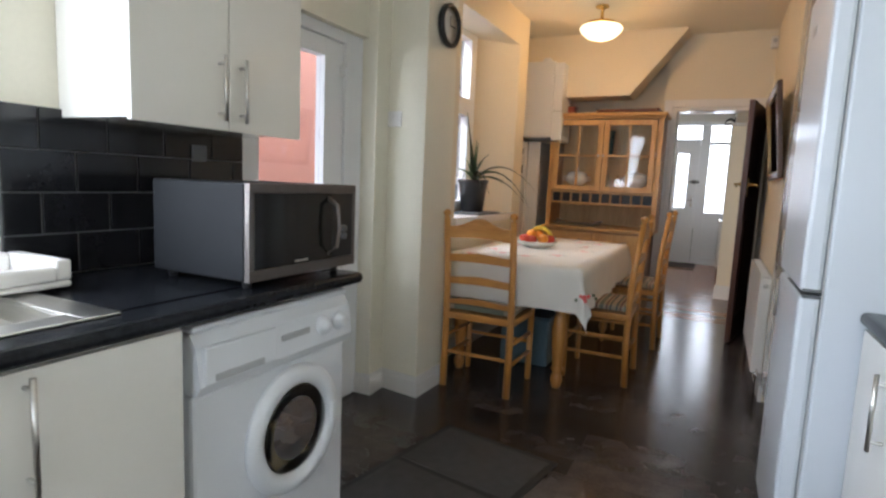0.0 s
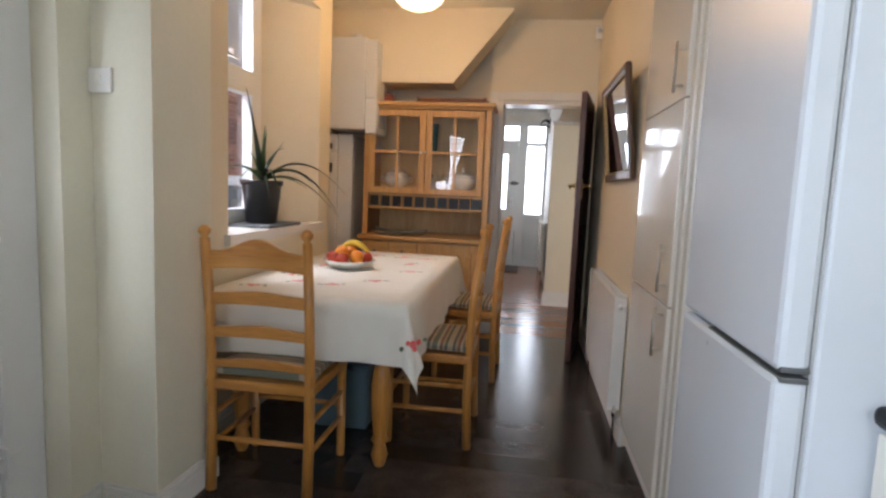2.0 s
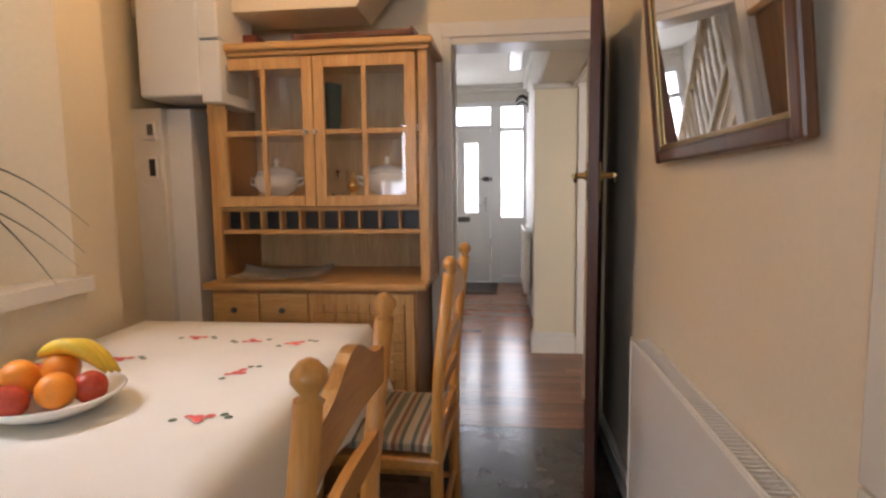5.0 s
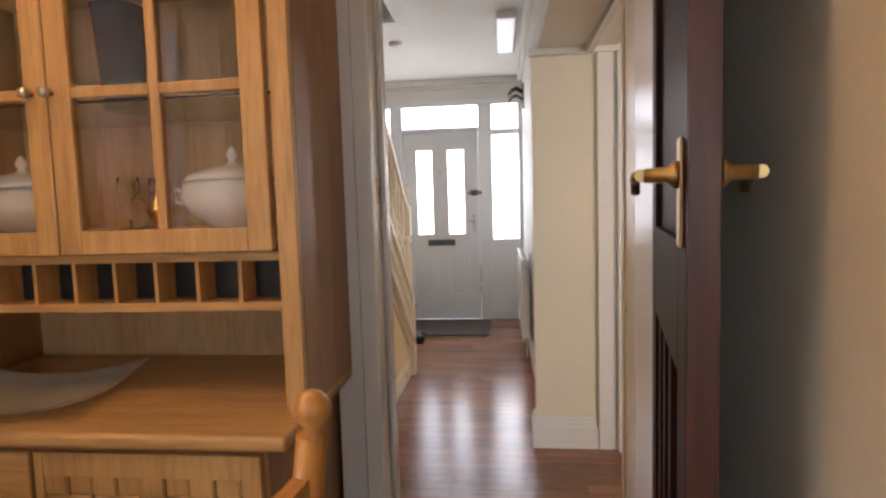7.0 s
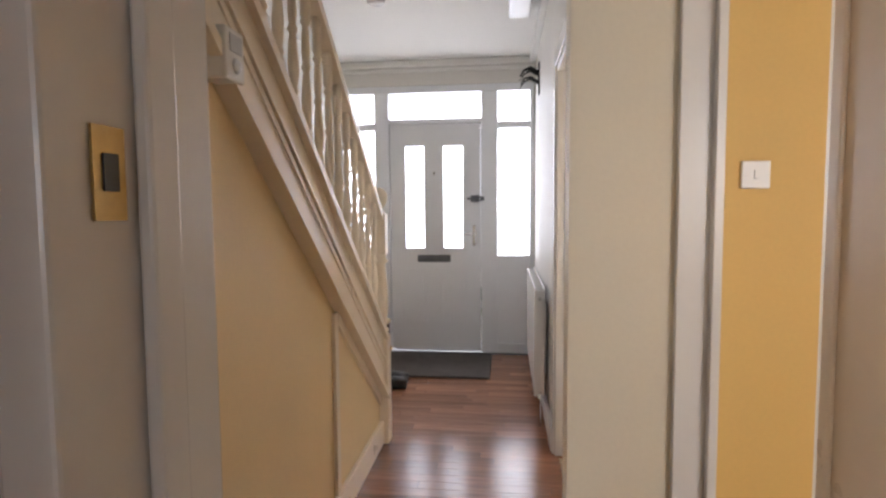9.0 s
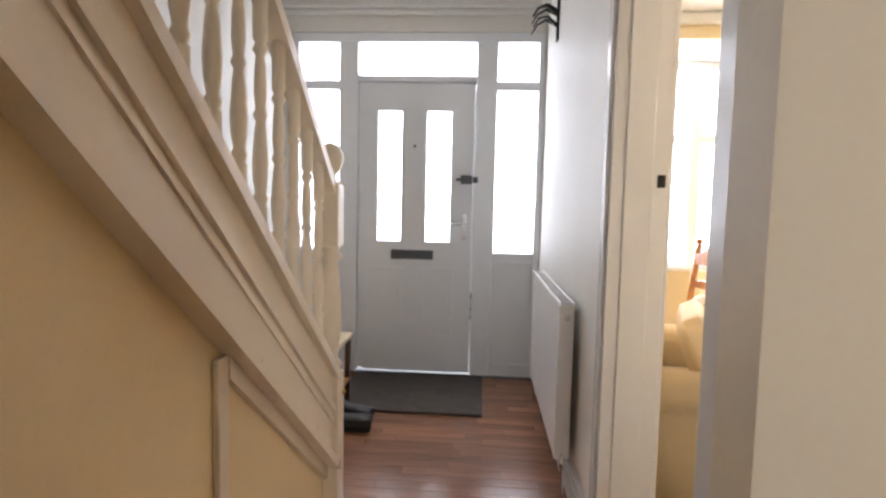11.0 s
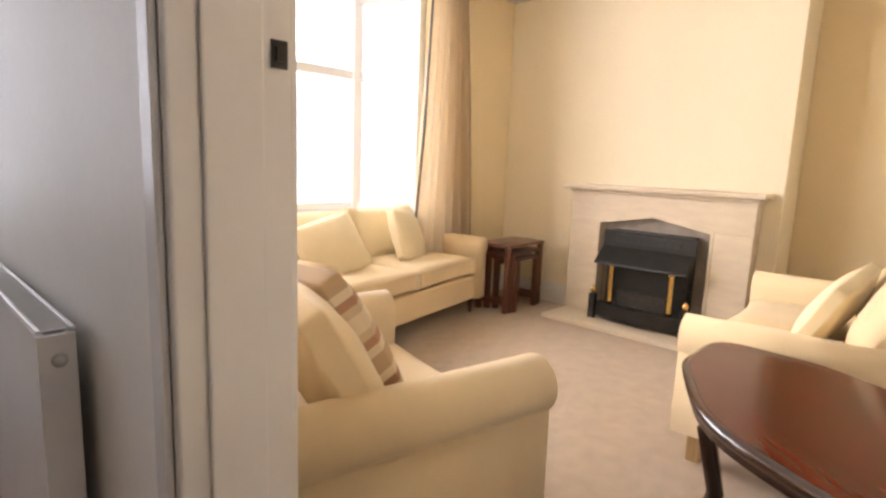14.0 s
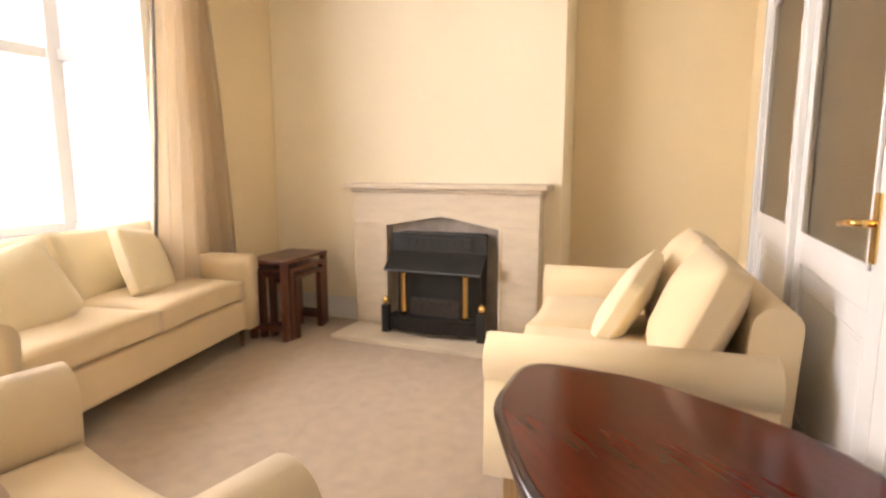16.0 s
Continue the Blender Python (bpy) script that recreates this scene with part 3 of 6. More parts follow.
stair = thing("staircase", -1.1, 7.95, 0, 0, "cream painted timber staircase with turned balusters", "stairs")
for k in range(10):
    y1 = -0.03 - 0.226 * k
    B("step", gloss_cream, stair, (-0.47, y1 - 0.25, 0.19 * k, 0.40, y1, 0.19 * (k + 1)), bevel=0.008)
bm = bmesh.new()
prism(bm, [(0.0, string_bottom(7.95)), (0.0, string_bottom(7.95) + 0.35), (-2.35, string_bottom(5.6) + 0.35), (-2.35, string_bottom(5.6))], "x", 0.40, 0.445)
part("string", bm, gloss_cream, stair)
bm = bmesh.new()
for lo, hi, a, b in ((-0.005, 0.03, 0.4455, 0.475), (0.325, 0.365, 0.38, 0.47), (0.20, 0.225, 0.4455, 0.458), (0.16, 0.175, 0.4455, 0.452)):
    prism(bm, [(-0.04, string_bottom(7.91) + lo), (-0.04, string_bottom(7.91) + hi), (-2.35, string_bottom(5.6) + hi), (-2.35, string_bottom(5.6) + lo)], "x", a, b)
part("string_moulding", bm, gloss_cream, stair)
RAIL = 0.98
bm = bmesh.new()
for w, lo, hi in ((0.030, 0, 0.045), (0.022, 0.045, 0.062)):
    prism(bm, [(-0.05, string_bottom(7.90) + RAIL + lo), (-0.05, string_bottom(7.90) + RAIL + hi), (-2.35, string_bottom(5.6) + RAIL + hi), (-2.35, string_bottom(5.6) + RAIL + lo)], "x", 0.42 - w, 0.42 + w)
part("handrail", bm, gloss_cream, stair)
BAL = [(0.018, 0.0), (0.018, 0.13), (0.012, 0.135), (0.020, 0.15), (0.013, 0.165), (0.0185, 0.20), (0.020, 0.24), (0.015, 0.31), (0.011, 0.335), (0.019, 0.35), (0.012, 0.365), (0.016, 0.40), (0.014, 0.46), (0.011, 0.49), (0.019, 0.505), (0.012, 0.52), (0.018, 0.53), (0.018, 0.66)]
first = L("baluster", gloss_cream, stair, BAL, 0, 0, 0, 10)
first.location = (0.42, -0.155, string_bottom(7.795) + 0.34)
for k in range(1, 17):
    o = first.copy()
    scene.collection.objects.link(o)
    o.parent = stair
    y = -0.155 - 0.118 * k
    o.location = (0.42, y, string_bottom(7.95 + y) + 0.34)
bm = bmesh.new()
box(bm, 0.375, -0.055, 0, 0.465, 0.035, 0.60, 0.004)
lathe(bm, [(0.045, 0.60), (0.030, 0.615), (0.046, 0.635), (0.030, 0.655), (0.036, 0.70), (0.042, 0.76), (0.040, 0.86), (0.033, 0.96), (0.028, 1.0), (0.046, 1.02), (0.03, 1.04), (0.042, 1.06)], 0.42, -0.01, 0, 16)
box(bm, 0.380, -0.05, 1.06, 0.460, 0.03, 1.28, 0.004)
lathe(bm, [(0.040, 1.28), (0.022, 1.295), (0.020, 1.31), (0.036, 1.335), (0.046, 1.365), (0.044, 1.39), (0.028, 1.415), (0.004, 1.425)], 0.42, -0.01, 0, 16)
part("newel_post", bm, gloss_cream, stair)
L("newel_cap", brass, stair, [(0.012, 0), (0.012, 0.006), (0.004, 0.012)], 0.472, -0.01, 0.53, 10, "x")

# entrance door and its side windows
fr = thing("window_frame_entrance", -0.62, 9.95, 0, 0, "white entrance screen with side lights, fanlight and leaded top panes", "door frame", kind="structure")
bm = bmesh.new()
for b in ((-0.88, -0.036, 0, -0.845, 0.05, 2.344), (-0.55, -0.036, 0, -0.418, 0.05, 2.344), (0.415, -0.036, 0, 0.56, 0.05, 2.344), (0.842, -0.036, 0, 0.88, 0.05, 2.344),
          (-0.88, -0.036, 2.345, 0.88, 0.05, 2.408), (-0.418, -0.036, 2.075, 0.415, 0.05, 2.115), (-0.845, -0.036, 2.02, -0.55, 0.05, 2.08), (0.56, -0.036, 2.02, 0.842, 0.05, 2.08),
          (-0.419, 0.025, 0.02, -0.385, 0.049, 2.076), (-0.384, 0.025, 2.04, 0.41, 0.049, 2.076), (-0.384, 0.025, 0.0, 0.41, 0.049, 0.05), (0.395, 0.025, 0.6, 0.416, 0.049, 2.03), (-0.845, -0.036, 0.82, -0.55, 0.05, 0.89), (0.56, -0.036, 0.82, 0.842, 0.05, 0.89), (-0.845, -0.036, 0, -0.55, 0.05, 0.09), (0.56, -0.036, 0, 0.842, 0.05, 0.09), (-0.845, -0.01, 0.09, -0.55, 0.04, 0.82), (0.56, -0.01, 0.09, 0.842, 0.04, 0.82)):
    box(bm, *b, bevel=0.004)
part("frame", bm, upvc, fr)
for x0, x1 in ((-0.845, -0.55), (0.56, 0.842)):
    no_shadow(B("pane", frosted, fr, (x0, 0.0, 0.89, x1, 0.008, 2.02), label="obscured glass side pane"))
    no_shadow(B("pane", frosted, fr, (x0, 0.0, 2.08, x1, 0.008, 2.345), label="leaded obscured top pane"))
    cx = (x0 + x1) / 2
    bm = bmesh.new()
    for s in (-1, 1):
        tube(bm, [(cx + s * 0.005, -0.006, 2.12), (cx + s * 0.05, -0.006, 2.17), (cx + s * 0.03, -0.006, 2.22), (cx, -0.006, 2.31)], 0.003, 6)
        tube(bm, [(cx, -0.006, 2.13), (cx + s * 0.06, -0.006, 2.145), (cx + s * 0.085, -0.006, 2.19), (cx + s * 0.06, -0.006, 2.215), (cx + s * 0.045, -0.006, 2.19)], 0.003, 6)
        tube(bm, [(cx, -0.006, 2.20), (cx + s * 0.025, -0.006, 2.255), (cx, -0.006, 2.31)], 0.003, 6)
    tube(bm, [(x0, -0.006, 2.16), (x1, -0.006, 2.16)], 0.002, 6)
    tube(bm, [(cx, -0.006, 2.09), (cx, -0.006, 2.335)], 0.002, 6)
    part("lead_motif", bm, lead, fr)
no_shadow(B("pane", frosted, fr, (-0.418, 0.0, 2.115, 0.415, 0.008, 2.345), label="obscured fanlight pane"))
fd = thing("entrance_door", -0.62, 9.945, 0, 0, "white panelled entrance door with two tall obscured panes", "door")
bm = bmesh.new()
for b in ((-0.405, -0.022, 0.03, -0.275, 0.022, 2.065), (0.255, -0.022, 0.03, 0.405, 0.022, 2.065), (-0.095, -0.022, 0.95, 0.07, 0.022, 1.88), (-0.275, -0.022, 1.88, 0.255, 0.022, 2.065), (-0.275, -0.022, 0.03, 0.255, 0.022, 0.95)):
    box(bm, *b)
part("door_leaf", bm, upvc, fd)
for x0, x1 in ((-0.275, -0.095), (0.07, 0.255)):
    bm = bmesh.new()
    for b in ((x0 - 0.012, -0.03, 0.94, x0 + 0.006, -0.022, 1.89), (x1 - 0.006, -0.03, 0.94, x1 + 0.012, -0.022, 1.89), (x0, -0.03, 0.94, x1, -0.022, 0.958), (x0, -0.03, 1.872, x1, -0.022, 1.89)):
        box(bm, *b, bevel=0.003)
    part("bead", bm, upvc, fd)
    no_shadow(B("pane", frosted, fd, (x0, -0.004, 0.95, x1, 0.004, 1.88), label="obscured glass pane"))
    bm = bmesh.new()
    for z in (1.18, 1.4, 1.62):
        tube(bm, [(x0 + (x1 - x0) * k / 8, -0.007, z - 0.016 * (k == 4) + 0.004 * (k % 2)) for k in range(9)], 0.002, 6)
    part("lead_line", bm, lead, fd)
    bm = bmesh.new()
    px0, px1 = (x0 - 0.06, x1 + 0.02) if x0 < 0 else (x0 - 0.02, x1 + 0.03)
    for b in ((px0, -0.028, 0.27, px1, -0.0225, 0.29), (px0, -0.028, 0.75, px1, -0.0225, 0.77), (px0, -0.028, 0.29, px0 + 0.02, -0.0225, 0.75), (px1 - 0.02, -0.028, 0.29, px1, -0.0225, 0.75), (px0 + 0.04, -0.026, 0.31, px1 - 0.04, -0.0225, 0.73)):
        box(bm, *b, bevel=0.0025)
    part("panel", bm, upvc, fd)
B("letterbox", steel, fd, (-0.165, -0.034, 0.83, 0.135, -0.023, 0.895), (-0.13, -0.04, 0.845, 0.10, -0.034, 0.88), bevel=0.003, label="dark metal letterbox flap").data.materials[0] = grey_dark
bm = bmesh.new()
box(bm, 0.335, -0.03, 0.98, 0.365, -0.022, 1.16, 0.004)
tube(bm, [(0.35, -0.03, 1.09), (0.35, -0.06, 1.09), (0.33, -0.065, 1.09), (0.24, -0.065, 1.085)], 0.008, 8)
part("handle", bm, chrome, fd, "chrome lever handle")
B("night_latch", grey_dark, fd, (0.32, -0.05, 1.37, 0.40, -0.022, 1.43), (0.29, -0.06, 1.39, 0.33, -0.045, 1.41), (0.405, -0.045, 1.38, 0.44, -0.03, 1.42), bevel=0.004, label="dark metal night latch")
L("spy_hole", chrome, fd, [(0.008, -0.03), (0.01, -0.022)], -0.01, 0, 1.63, 10, "y")

# ---- living room and middle room ----
setting("floor_carpet", carpet_m, (0.455, 6.80, -0.05, 4.42, 10.9, 0.004), (0.29, 7.0, -0.05, 0.455, 7.80, 0.004), (0.62, 3.37, -0.05, 4.42, 6.80, 0.003), label="beige fitted carpet")
setting("wall_living_east", wall_living, (4.42, 3.25, 0, 4.54, 10.3, LC), label="cream alcove wall")
setting("wall_chimney_breast", wall_breast, (4.05, 7.93, 0, 4.418, 10.15, LC), label="pale cream chimney breast")
setting("wall_living_front", wall_living, (3.12, 10.152, 0, 4.418, 10.3, LC), (0.45, 10.152, 0, 0.70, 10.3, LC), (0.70, 10.152, 2.44, 3.12, 10.3, LC), label="cream front wall round the bay")
setting("wall_living_west", wall_living, (0.452, 7.902, 0, 0.464, 10.15, LC), (0.452, 6.872, 2.12, 0.464, 7.902, LC), label="cream wall backing the hall")
setting("ceiling_living", ceiling_white, (0.452, 6.872, LC, 4.54, 10.3, LC + 0.08), (0.5, 10.3, 2.44, 3.3, 11.0, 2.52), label="white living room ceiling")
setting("ceiling_middle", ceiling_white, (0.62, 3.25, LC, 4.54, 6.87, LC + 0.08), label="white middle room ceiling")
bm = bmesh.new()
for a, b, c, d in ((0.466, 10.09, 4.05, 10.151), (3.99, 7.87, 4.049, 10.09), (3.99, 7.87, 4.36, 7.929), (4.36, 6.95, 4.419, 7.93), (0.466, 6.872, 4.42, 6.94)):
    box(bm, a, b, LC - 0.09, c, d, LC - 0.001, 0.025)
solid("cornice_living", bm, ceiling_white, "white plaster cornice", "cornice")
skirting("baseboard_breast", [(4.05, 7.93), (4.05, 8.05)], 0.17, gloss_white)
skirting("baseboard_breast_far", [(4.05, 9.40), (4.05, 10.15), (3.12, 10.15)], 0.17, gloss_white)
skirting("baseboard_alcove", [(4.42, 6.87), (4.42, 7.93), (4.05, 7.93)], 0.17, gloss_white)
setting("wall_partition", wall_yellow, (0.632, 6.784, 0, 0.985, 6.868, LC), (0.95, 6.80, 2.1, 3.95, 6.868, LC), (3.95, 6.80, 0, 4.418, 6.868, LC), label="partition wall round the glazed doors")
setting("wall_partition_face", wall_living, (3.97, 6.869, 0, 4.418, 6.876, LC), (0.466, 6.869, 2.16, 3.97, 6.876, LC), (0.466, 6.869, 0, 0.93, 6.876, 2.16), label="cream living room face of the partition")
setting("wall_middle_rear", wall_yellow, (0.60, 3.25, 0, 1.55, 3.368, LC), (3.25, 3.25, 0, 4.42, 3.368, LC), (1.55, 3.25, 2.25, 3.25, 3.368, LC), (1.55, 3.25, 0, 3.25, 3.368, 0.9), label="yellow rear wall of the middle room with a window")
setting("wall_middle_west", wall_yellow, (0.602, 3.37, 0, 0.615, 5.768, LC), label="yellow painted wall")
bm = bmesh.new()
for x in (0.95, 2.88, 3.90):
    box(bm, x, 6.79, 0, x + 0.06, 6.885, 2.10, 0.005)
box(bm, 0.95, 6.79, 2.04, 3.96, 6.885, 2.10, 0.005)
solid("door_frame_partition", bm, gloss_white, "white gloss frame of the glazed partition doors", "door frame")


def glazed_leaf(x, w, handle=None, side=1):
    ob = thing("glazed_door", x, 6.84, 0, 0, "white panelled internal door with a textured glass pane", "door", "glazed partition doors")
    st = 0.10
    bm = bmesh.new()
    for b in ((0, -0.02, 0.01, st, 0.02, 2.035), (w - st, -0.02, 0.01, w, 0.02, 2.035), (st, -0.02, 1.93, w - st, 0.02, 2.035), (st, -0.02, 0.80, w - st, 0.02, 0.90), (st, -0.02, 0.01, w - st, 0.02, 0.20), (st, -0.008, 0.20, w - st, 0.008, 0.80)):
        box(bm, *b, bevel=0.003)
    part("leaf", bm, gloss_white, ob)
    bm = bmesh.new()
    for y in (0.0205, -0.0205):
        for b in ((st, 0.90, w - st, 0.915), (st, 1.915, w - st, 1.93), (st, 0.915, st + 0.015, 1.915), (w - st - 0.015, 0.915, w - st, 1.915), (st + 0.03, 0.27, w - st - 0.03, 0.285), (st + 0.03, 0.715, w - st - 0.03, 0.73), (st + 0.03, 0.285, st + 0.045, 0.715), (w - st - 0.045, 0.285, w - st - 0.03, 0.715)):
            yy = y if b[1] > 0.85 else math.copysign(0.0085, y)
            box(bm, b[0], min(yy, yy * 1.4), b[1], b[2], max(yy, yy * 1.4), b[3], 0.002)
    part("bead", bm, gloss_white, ob)
    no_shadow(B("pane", door_glass, ob, (st, -0.004, 0.90, w - st, 0.004, 1.93), label="textured glass pane"))
    if handle:
        bm = bmesh.new()
        hx = handle
        for s in (1, -1):
            box(bm, hx - 0.02, min(s * 0.0205, s * 0.028), 0.92, hx + 0.02, max(s * 0.0205, s * 0.028), 1.08, 0.003)
            tube(bm, [(hx, s * 0.028, 1.01), (hx, s * 0.06, 1.01), (hx + side * 0.02, s * 0.066, 1.01), (hx + side * 0.11, s * 0.066, 1.0)], 0.009, 8)
        part("handle", bm, brass, ob, "brass lever handle on a backplate")


glazed_leaf(1.012, 0.93)
glazed_leaf(1.945, 0.933, 0.055 + 0.03, 1)
glazed_leaf(2.945, 0.95)

# bay window
BAY = [(0.70, 10.3), (0.98, 10.75), (2.82, 10.75), (3.11, 10.3)]
bm = bmesh.new()
prism(bm, BAY[:1] + [(0.98, 10.75), (2.82, 10.75), (3.11, 10.3), (3.23, 10.3), (2.9, 10.87), (0.90, 10.87), (0.58, 10.3)], "z", 0, 0.72)
solid("wall_bay", bm, wall_living, "low cream wall under the bay window", "wall")
bm = bmesh.new()
prism(bm, [(0.72, 10.24), (1.0, 10.69), (2.80, 10.69), (3.09, 10.24), (3.23, 10.3), (2.9, 10.87), (0.90, 10.87), (0.58, 10.3)], "z", 0.722, 0.75)
solid("sill_bay", bm, gloss_white, "white bay window sill", "sill")
bay = thing("window_bay", 0, 0, 0, 0, "white framed bay window with top lights", "window", kind="structure")


def bay_bar(p, q, z0, z1, t=0.055, depth=0.07):
    d = Vector((q[0] - p[0], q[1] - p[1], 0))
    m = Matrix.Translation((p[0], p[1], 0)) @ Matrix.Rotation(math.atan2(d.y, d.x), 4, "Z")
    bm = bmesh.new()
    box(bm, 0, 0.01, z0, d.length, 0.01 + depth, z1, 0.006)
    bm.transform(m)
    part("frame_bar", bm, upvc, bay)


def bay_post(x, y, z0=0.751, z1=2.435, w=0.045):
    B("mullion", upvc, bay, (x - w, y - 0.01, z0, x + w, y + 0.09, z1), bevel=0.006)


segs = [(BAY[0], BAY[1]), (BAY[1], (1.6, 10.75)), ((1.6, 10.75), (2.2, 10.75)), ((2.2, 10.75), BAY[2]), (BAY[2], BAY[3])]
for p, q in segs:
    for z0, z1 in ((0.751, 0.81), (1.78, 1.85), (2.37, 2.436)):
        bay_bar(p, q, z0, z1)
    d = Vector((q[0] - p[0], q[1] - p[1], 0))
    bm = bmesh.new()
    box(bm, 0.02, 0.05, 0.80, d.length - 0.02, 0.056, 2.38)
    bm.transform(Matrix.Translation((p[0], p[1], 0)) @ Matrix.Rotation(math.atan2(d.y, d.x), 4, "Z"))
    no_shadow(part("pane", bm, clear, bay))
for x, y in ((0.70, 10.32), (0.98, 10.76), (1.6, 10.76), (2.2, 10.76), (2.82, 10.76), (3.11, 10.32)):
    bay_post(x, y)

# ---- kitchen: fixed units and appliances ----
unit = thing("sink_base_unit", -1.0, -0.9, 0, 0, "cream gloss kitchen base unit with bar handles under a black worktop", "cabinet")
B("carcass", unit_gloss, unit, (-0.60, -1.3, 0.10, -0.002, 1.32, 0.865))
B("plinth", unit_gloss, unit, (-0.55, -1.3, 0.0, -0.06, 1.32, 0.10))
for y0, y1, hy in ((0.72, 1.31, 0.97), (0.12, 0.71, 0.16), (-0.48, 0.11, 0.06)):
    d = B("door", unit_gloss, unit, (0.0, y0, 0.105, 0.02, y1, 0.858), bevel=0.003)
    bow_handle(d, 0.02, hy, 0.62, 0.85, 0.03)
wt = thing("worktop", -1.28, -0.5, 0.87, 0, "black laminate kitchen worktop with a rounded front edge", "worktop")
bm = bmesh.new()
box(bm, -0.338, -1.7, 0, -0.20, 1.63, 0.04, 0.0)
box(bm, 0.20, -1.7, 0, 0.328, 1.63, 0.04, 0.018, 3)
box(bm, -0.20, 0.76, 0, 0.20, 1.628, 0.04)
box(bm, -0.20, -1.7, 0, 0.20, -0.35, 0.04)
part("slab", bm, worktop_black, wt)
sk = thing("kitchen_sink", -1.28, -0.3, 0.905, 0, "stainless steel sink with bowl and drainer let into the worktop", "sink")
bm = bmesh.new()
for b in ((-0.24, -0.60, 0.005, 0.24, -0.52, 0.012), (-0.24, 0.52, 0.005, 0.24, 0.60, 0.012), (-0.24, -0.52, 0.005, -0.17, 0.52, 0.012), (0.17, -0.52, 0.005, 0.24, 0.52, 0.012), (-0.17, -0.52, -0.16, 0.17, 0.52, -0.15), (-0.18, -0.53, -0.16, -0.17, 0.53, 0.006), (0.17, -0.53, -0.16, 0.18, 0.53, 0.006), (-0.17, -0.53, -0.16, 0.17, -0.52, 0.006), (-0.17, 0.52, -0.16, 0.17, 0.53, 0.006)):
    box(bm, *b, bevel=0.003)
part("bowl", bm, steel, sk)
tr = thing("dish_tray", -1.47, 0.21, 0.92, 0, "white plastic dish drainer tray at the back of the worktop", "tray")
bm = bmesh.new()
for b in ((-0.13, -0.45, 0.002, 0.11, 0.17, 0.02), (-0.13, 0.13, 0.02, 0.11, 0.17, 0.075), (0.08, -0.45, 0.02, 0.115, 0.13, 0.06), (-0.13, -0.45, 0.02, -0.10, 0.13, 0.075)):
    box(bm, *b, bevel=0.008)
part("tray_body", bm, gloss_white, tr)

wm = thing("washing_machine", -1.27, 0.765, 0, 0, "white front-loading washing machine with a round glass door", "washing machine")
bm = bmesh.new()
box(bm, -0.28, -0.315, 0.02, 0.27, 0.32, 0.67, 0.012)
box(bm, -0.28, -0.315, 0.832, 0.275, 0.32, 0.852, 0.008)
part("body", bm, appliance, wm)
bm = bmesh.new()
prism(bm, [(-0.28, 0.672), (0.285, 0.672), (0.300, 0.70), (0.285, 0.80), (0.262, 0.831), (-0.28, 0.831)], "y", -0.315, 0.32)
part("control_panel", bm, appliance, wm)
B("detergent_drawer", appliance, wm, (0.289, -0.30, 0.70, 0.303, -0.05, 0.80), bevel=0.004)
B("drawer_pull", appliance_grey, wm, (0.296, -0.27, 0.705, 0.306, -0.10, 0.725), bevel=0.003)
B("badge", appliance_grey, wm, (0.292, -0.02, 0.748, 0.2975, 0.10, 0.765))
for y in (0.17, 0.25):
    L("dial", appliance, wm, [(0.032, 0), (0.030, 0.012), (0.022, 0.014), (0.020, 0.026), (0.004, 0.027)], 0.289, y, 0.755, 16, "x")
L("door_ring", appliance, wm, [(0.205, 0), (0.205, 0.012), (0.19, 0.028), (0.165, 0.03), (0.145, 0.018), (0.14, 0.0)], 0.27, 0.06, 0.445, 32, "x", "white moulded door ring")
L("door_glass", dark_glass, wm, [(0.142, 0.004), (0.135, 0.012), (0.10, 0.004), (0.05, -0.002), (0.003, -0.004)], 0.275, 0.06, 0.445, 28, "x", "dark domed glass porthole").data.materials[0] = glass("washer_porthole_glass", (0.65, 0.65, 0.63))
B("drum_laundry", cushion_cloth, wm, (0.271, -0.04, 0.34, 0.274, 0.13, 0.50), bevel=0.001, label="pale laundry behind the glass")
B("door_catch", appliance, wm, (0.285, 0.215, 0.41, 0.302, 0.245, 0.48), bevel=0.005)

mw = thing("microwave_oven", -1.19, 0.88, 0.91, 0, "dark microwave oven with a steel-framed black glass door", "microwave")
B("case", microwave_case, mw, (-0.20, -0.245, 0.025, 0.175, 0.245, 0.30), bevel=0.006)
B("front_frame", dark_steel, mw, (0.1755, -0.245, 0.025, 0.195, 0.245, 0.058), (0.1755, -0.245, 0.272, 0.195, 0.245, 0.30), (0.1755, -0.245, 0.058, 0.195, -0.225, 0.272), (0.1755, 0.232, 0.058, 0.195, 0.245, 0.272), bevel=0.002)
B("door_glass", dark_glass, mw, (0.176, -0.225, 0.058, 0.192, 0.12, 0.272), bevel=0.002)
B("control_strip", black_plastic, mw, (0.176, 0.121, 0.058, 0.191, 0.232, 0.272), bevel=0.002)
T("handle", dark_steel, mw, [(0.19, 0.10, 0.075), (0.225, 0.105, 0.10), (0.232, 0.107, 0.165), (0.225, 0.105, 0.235), (0.19, 0.10, 0.258)], 0.007, 10, label="curved dark steel door handle")
for z in (0.10, 0.125):
    L("dial", grey_dark, mw, [(0.012, 0), (0.012, 0.01), (0.003, 0.011)], 0.191, 0.18, z + 0.03, 12, "x")
B("maker_mark", steel, mw, (0.1921, -0.06, 0.064, 0.1928, 0.0, 0.071))
for x, y in ((-0.17, -0.2), (-0.17, 0.2), (0.14, -0.2), (0.14, 0.2)):
    L("foot", black_plastic, mw, [(0.012, 0), (0.014, 0.025)], x, y, 0.001, 8)

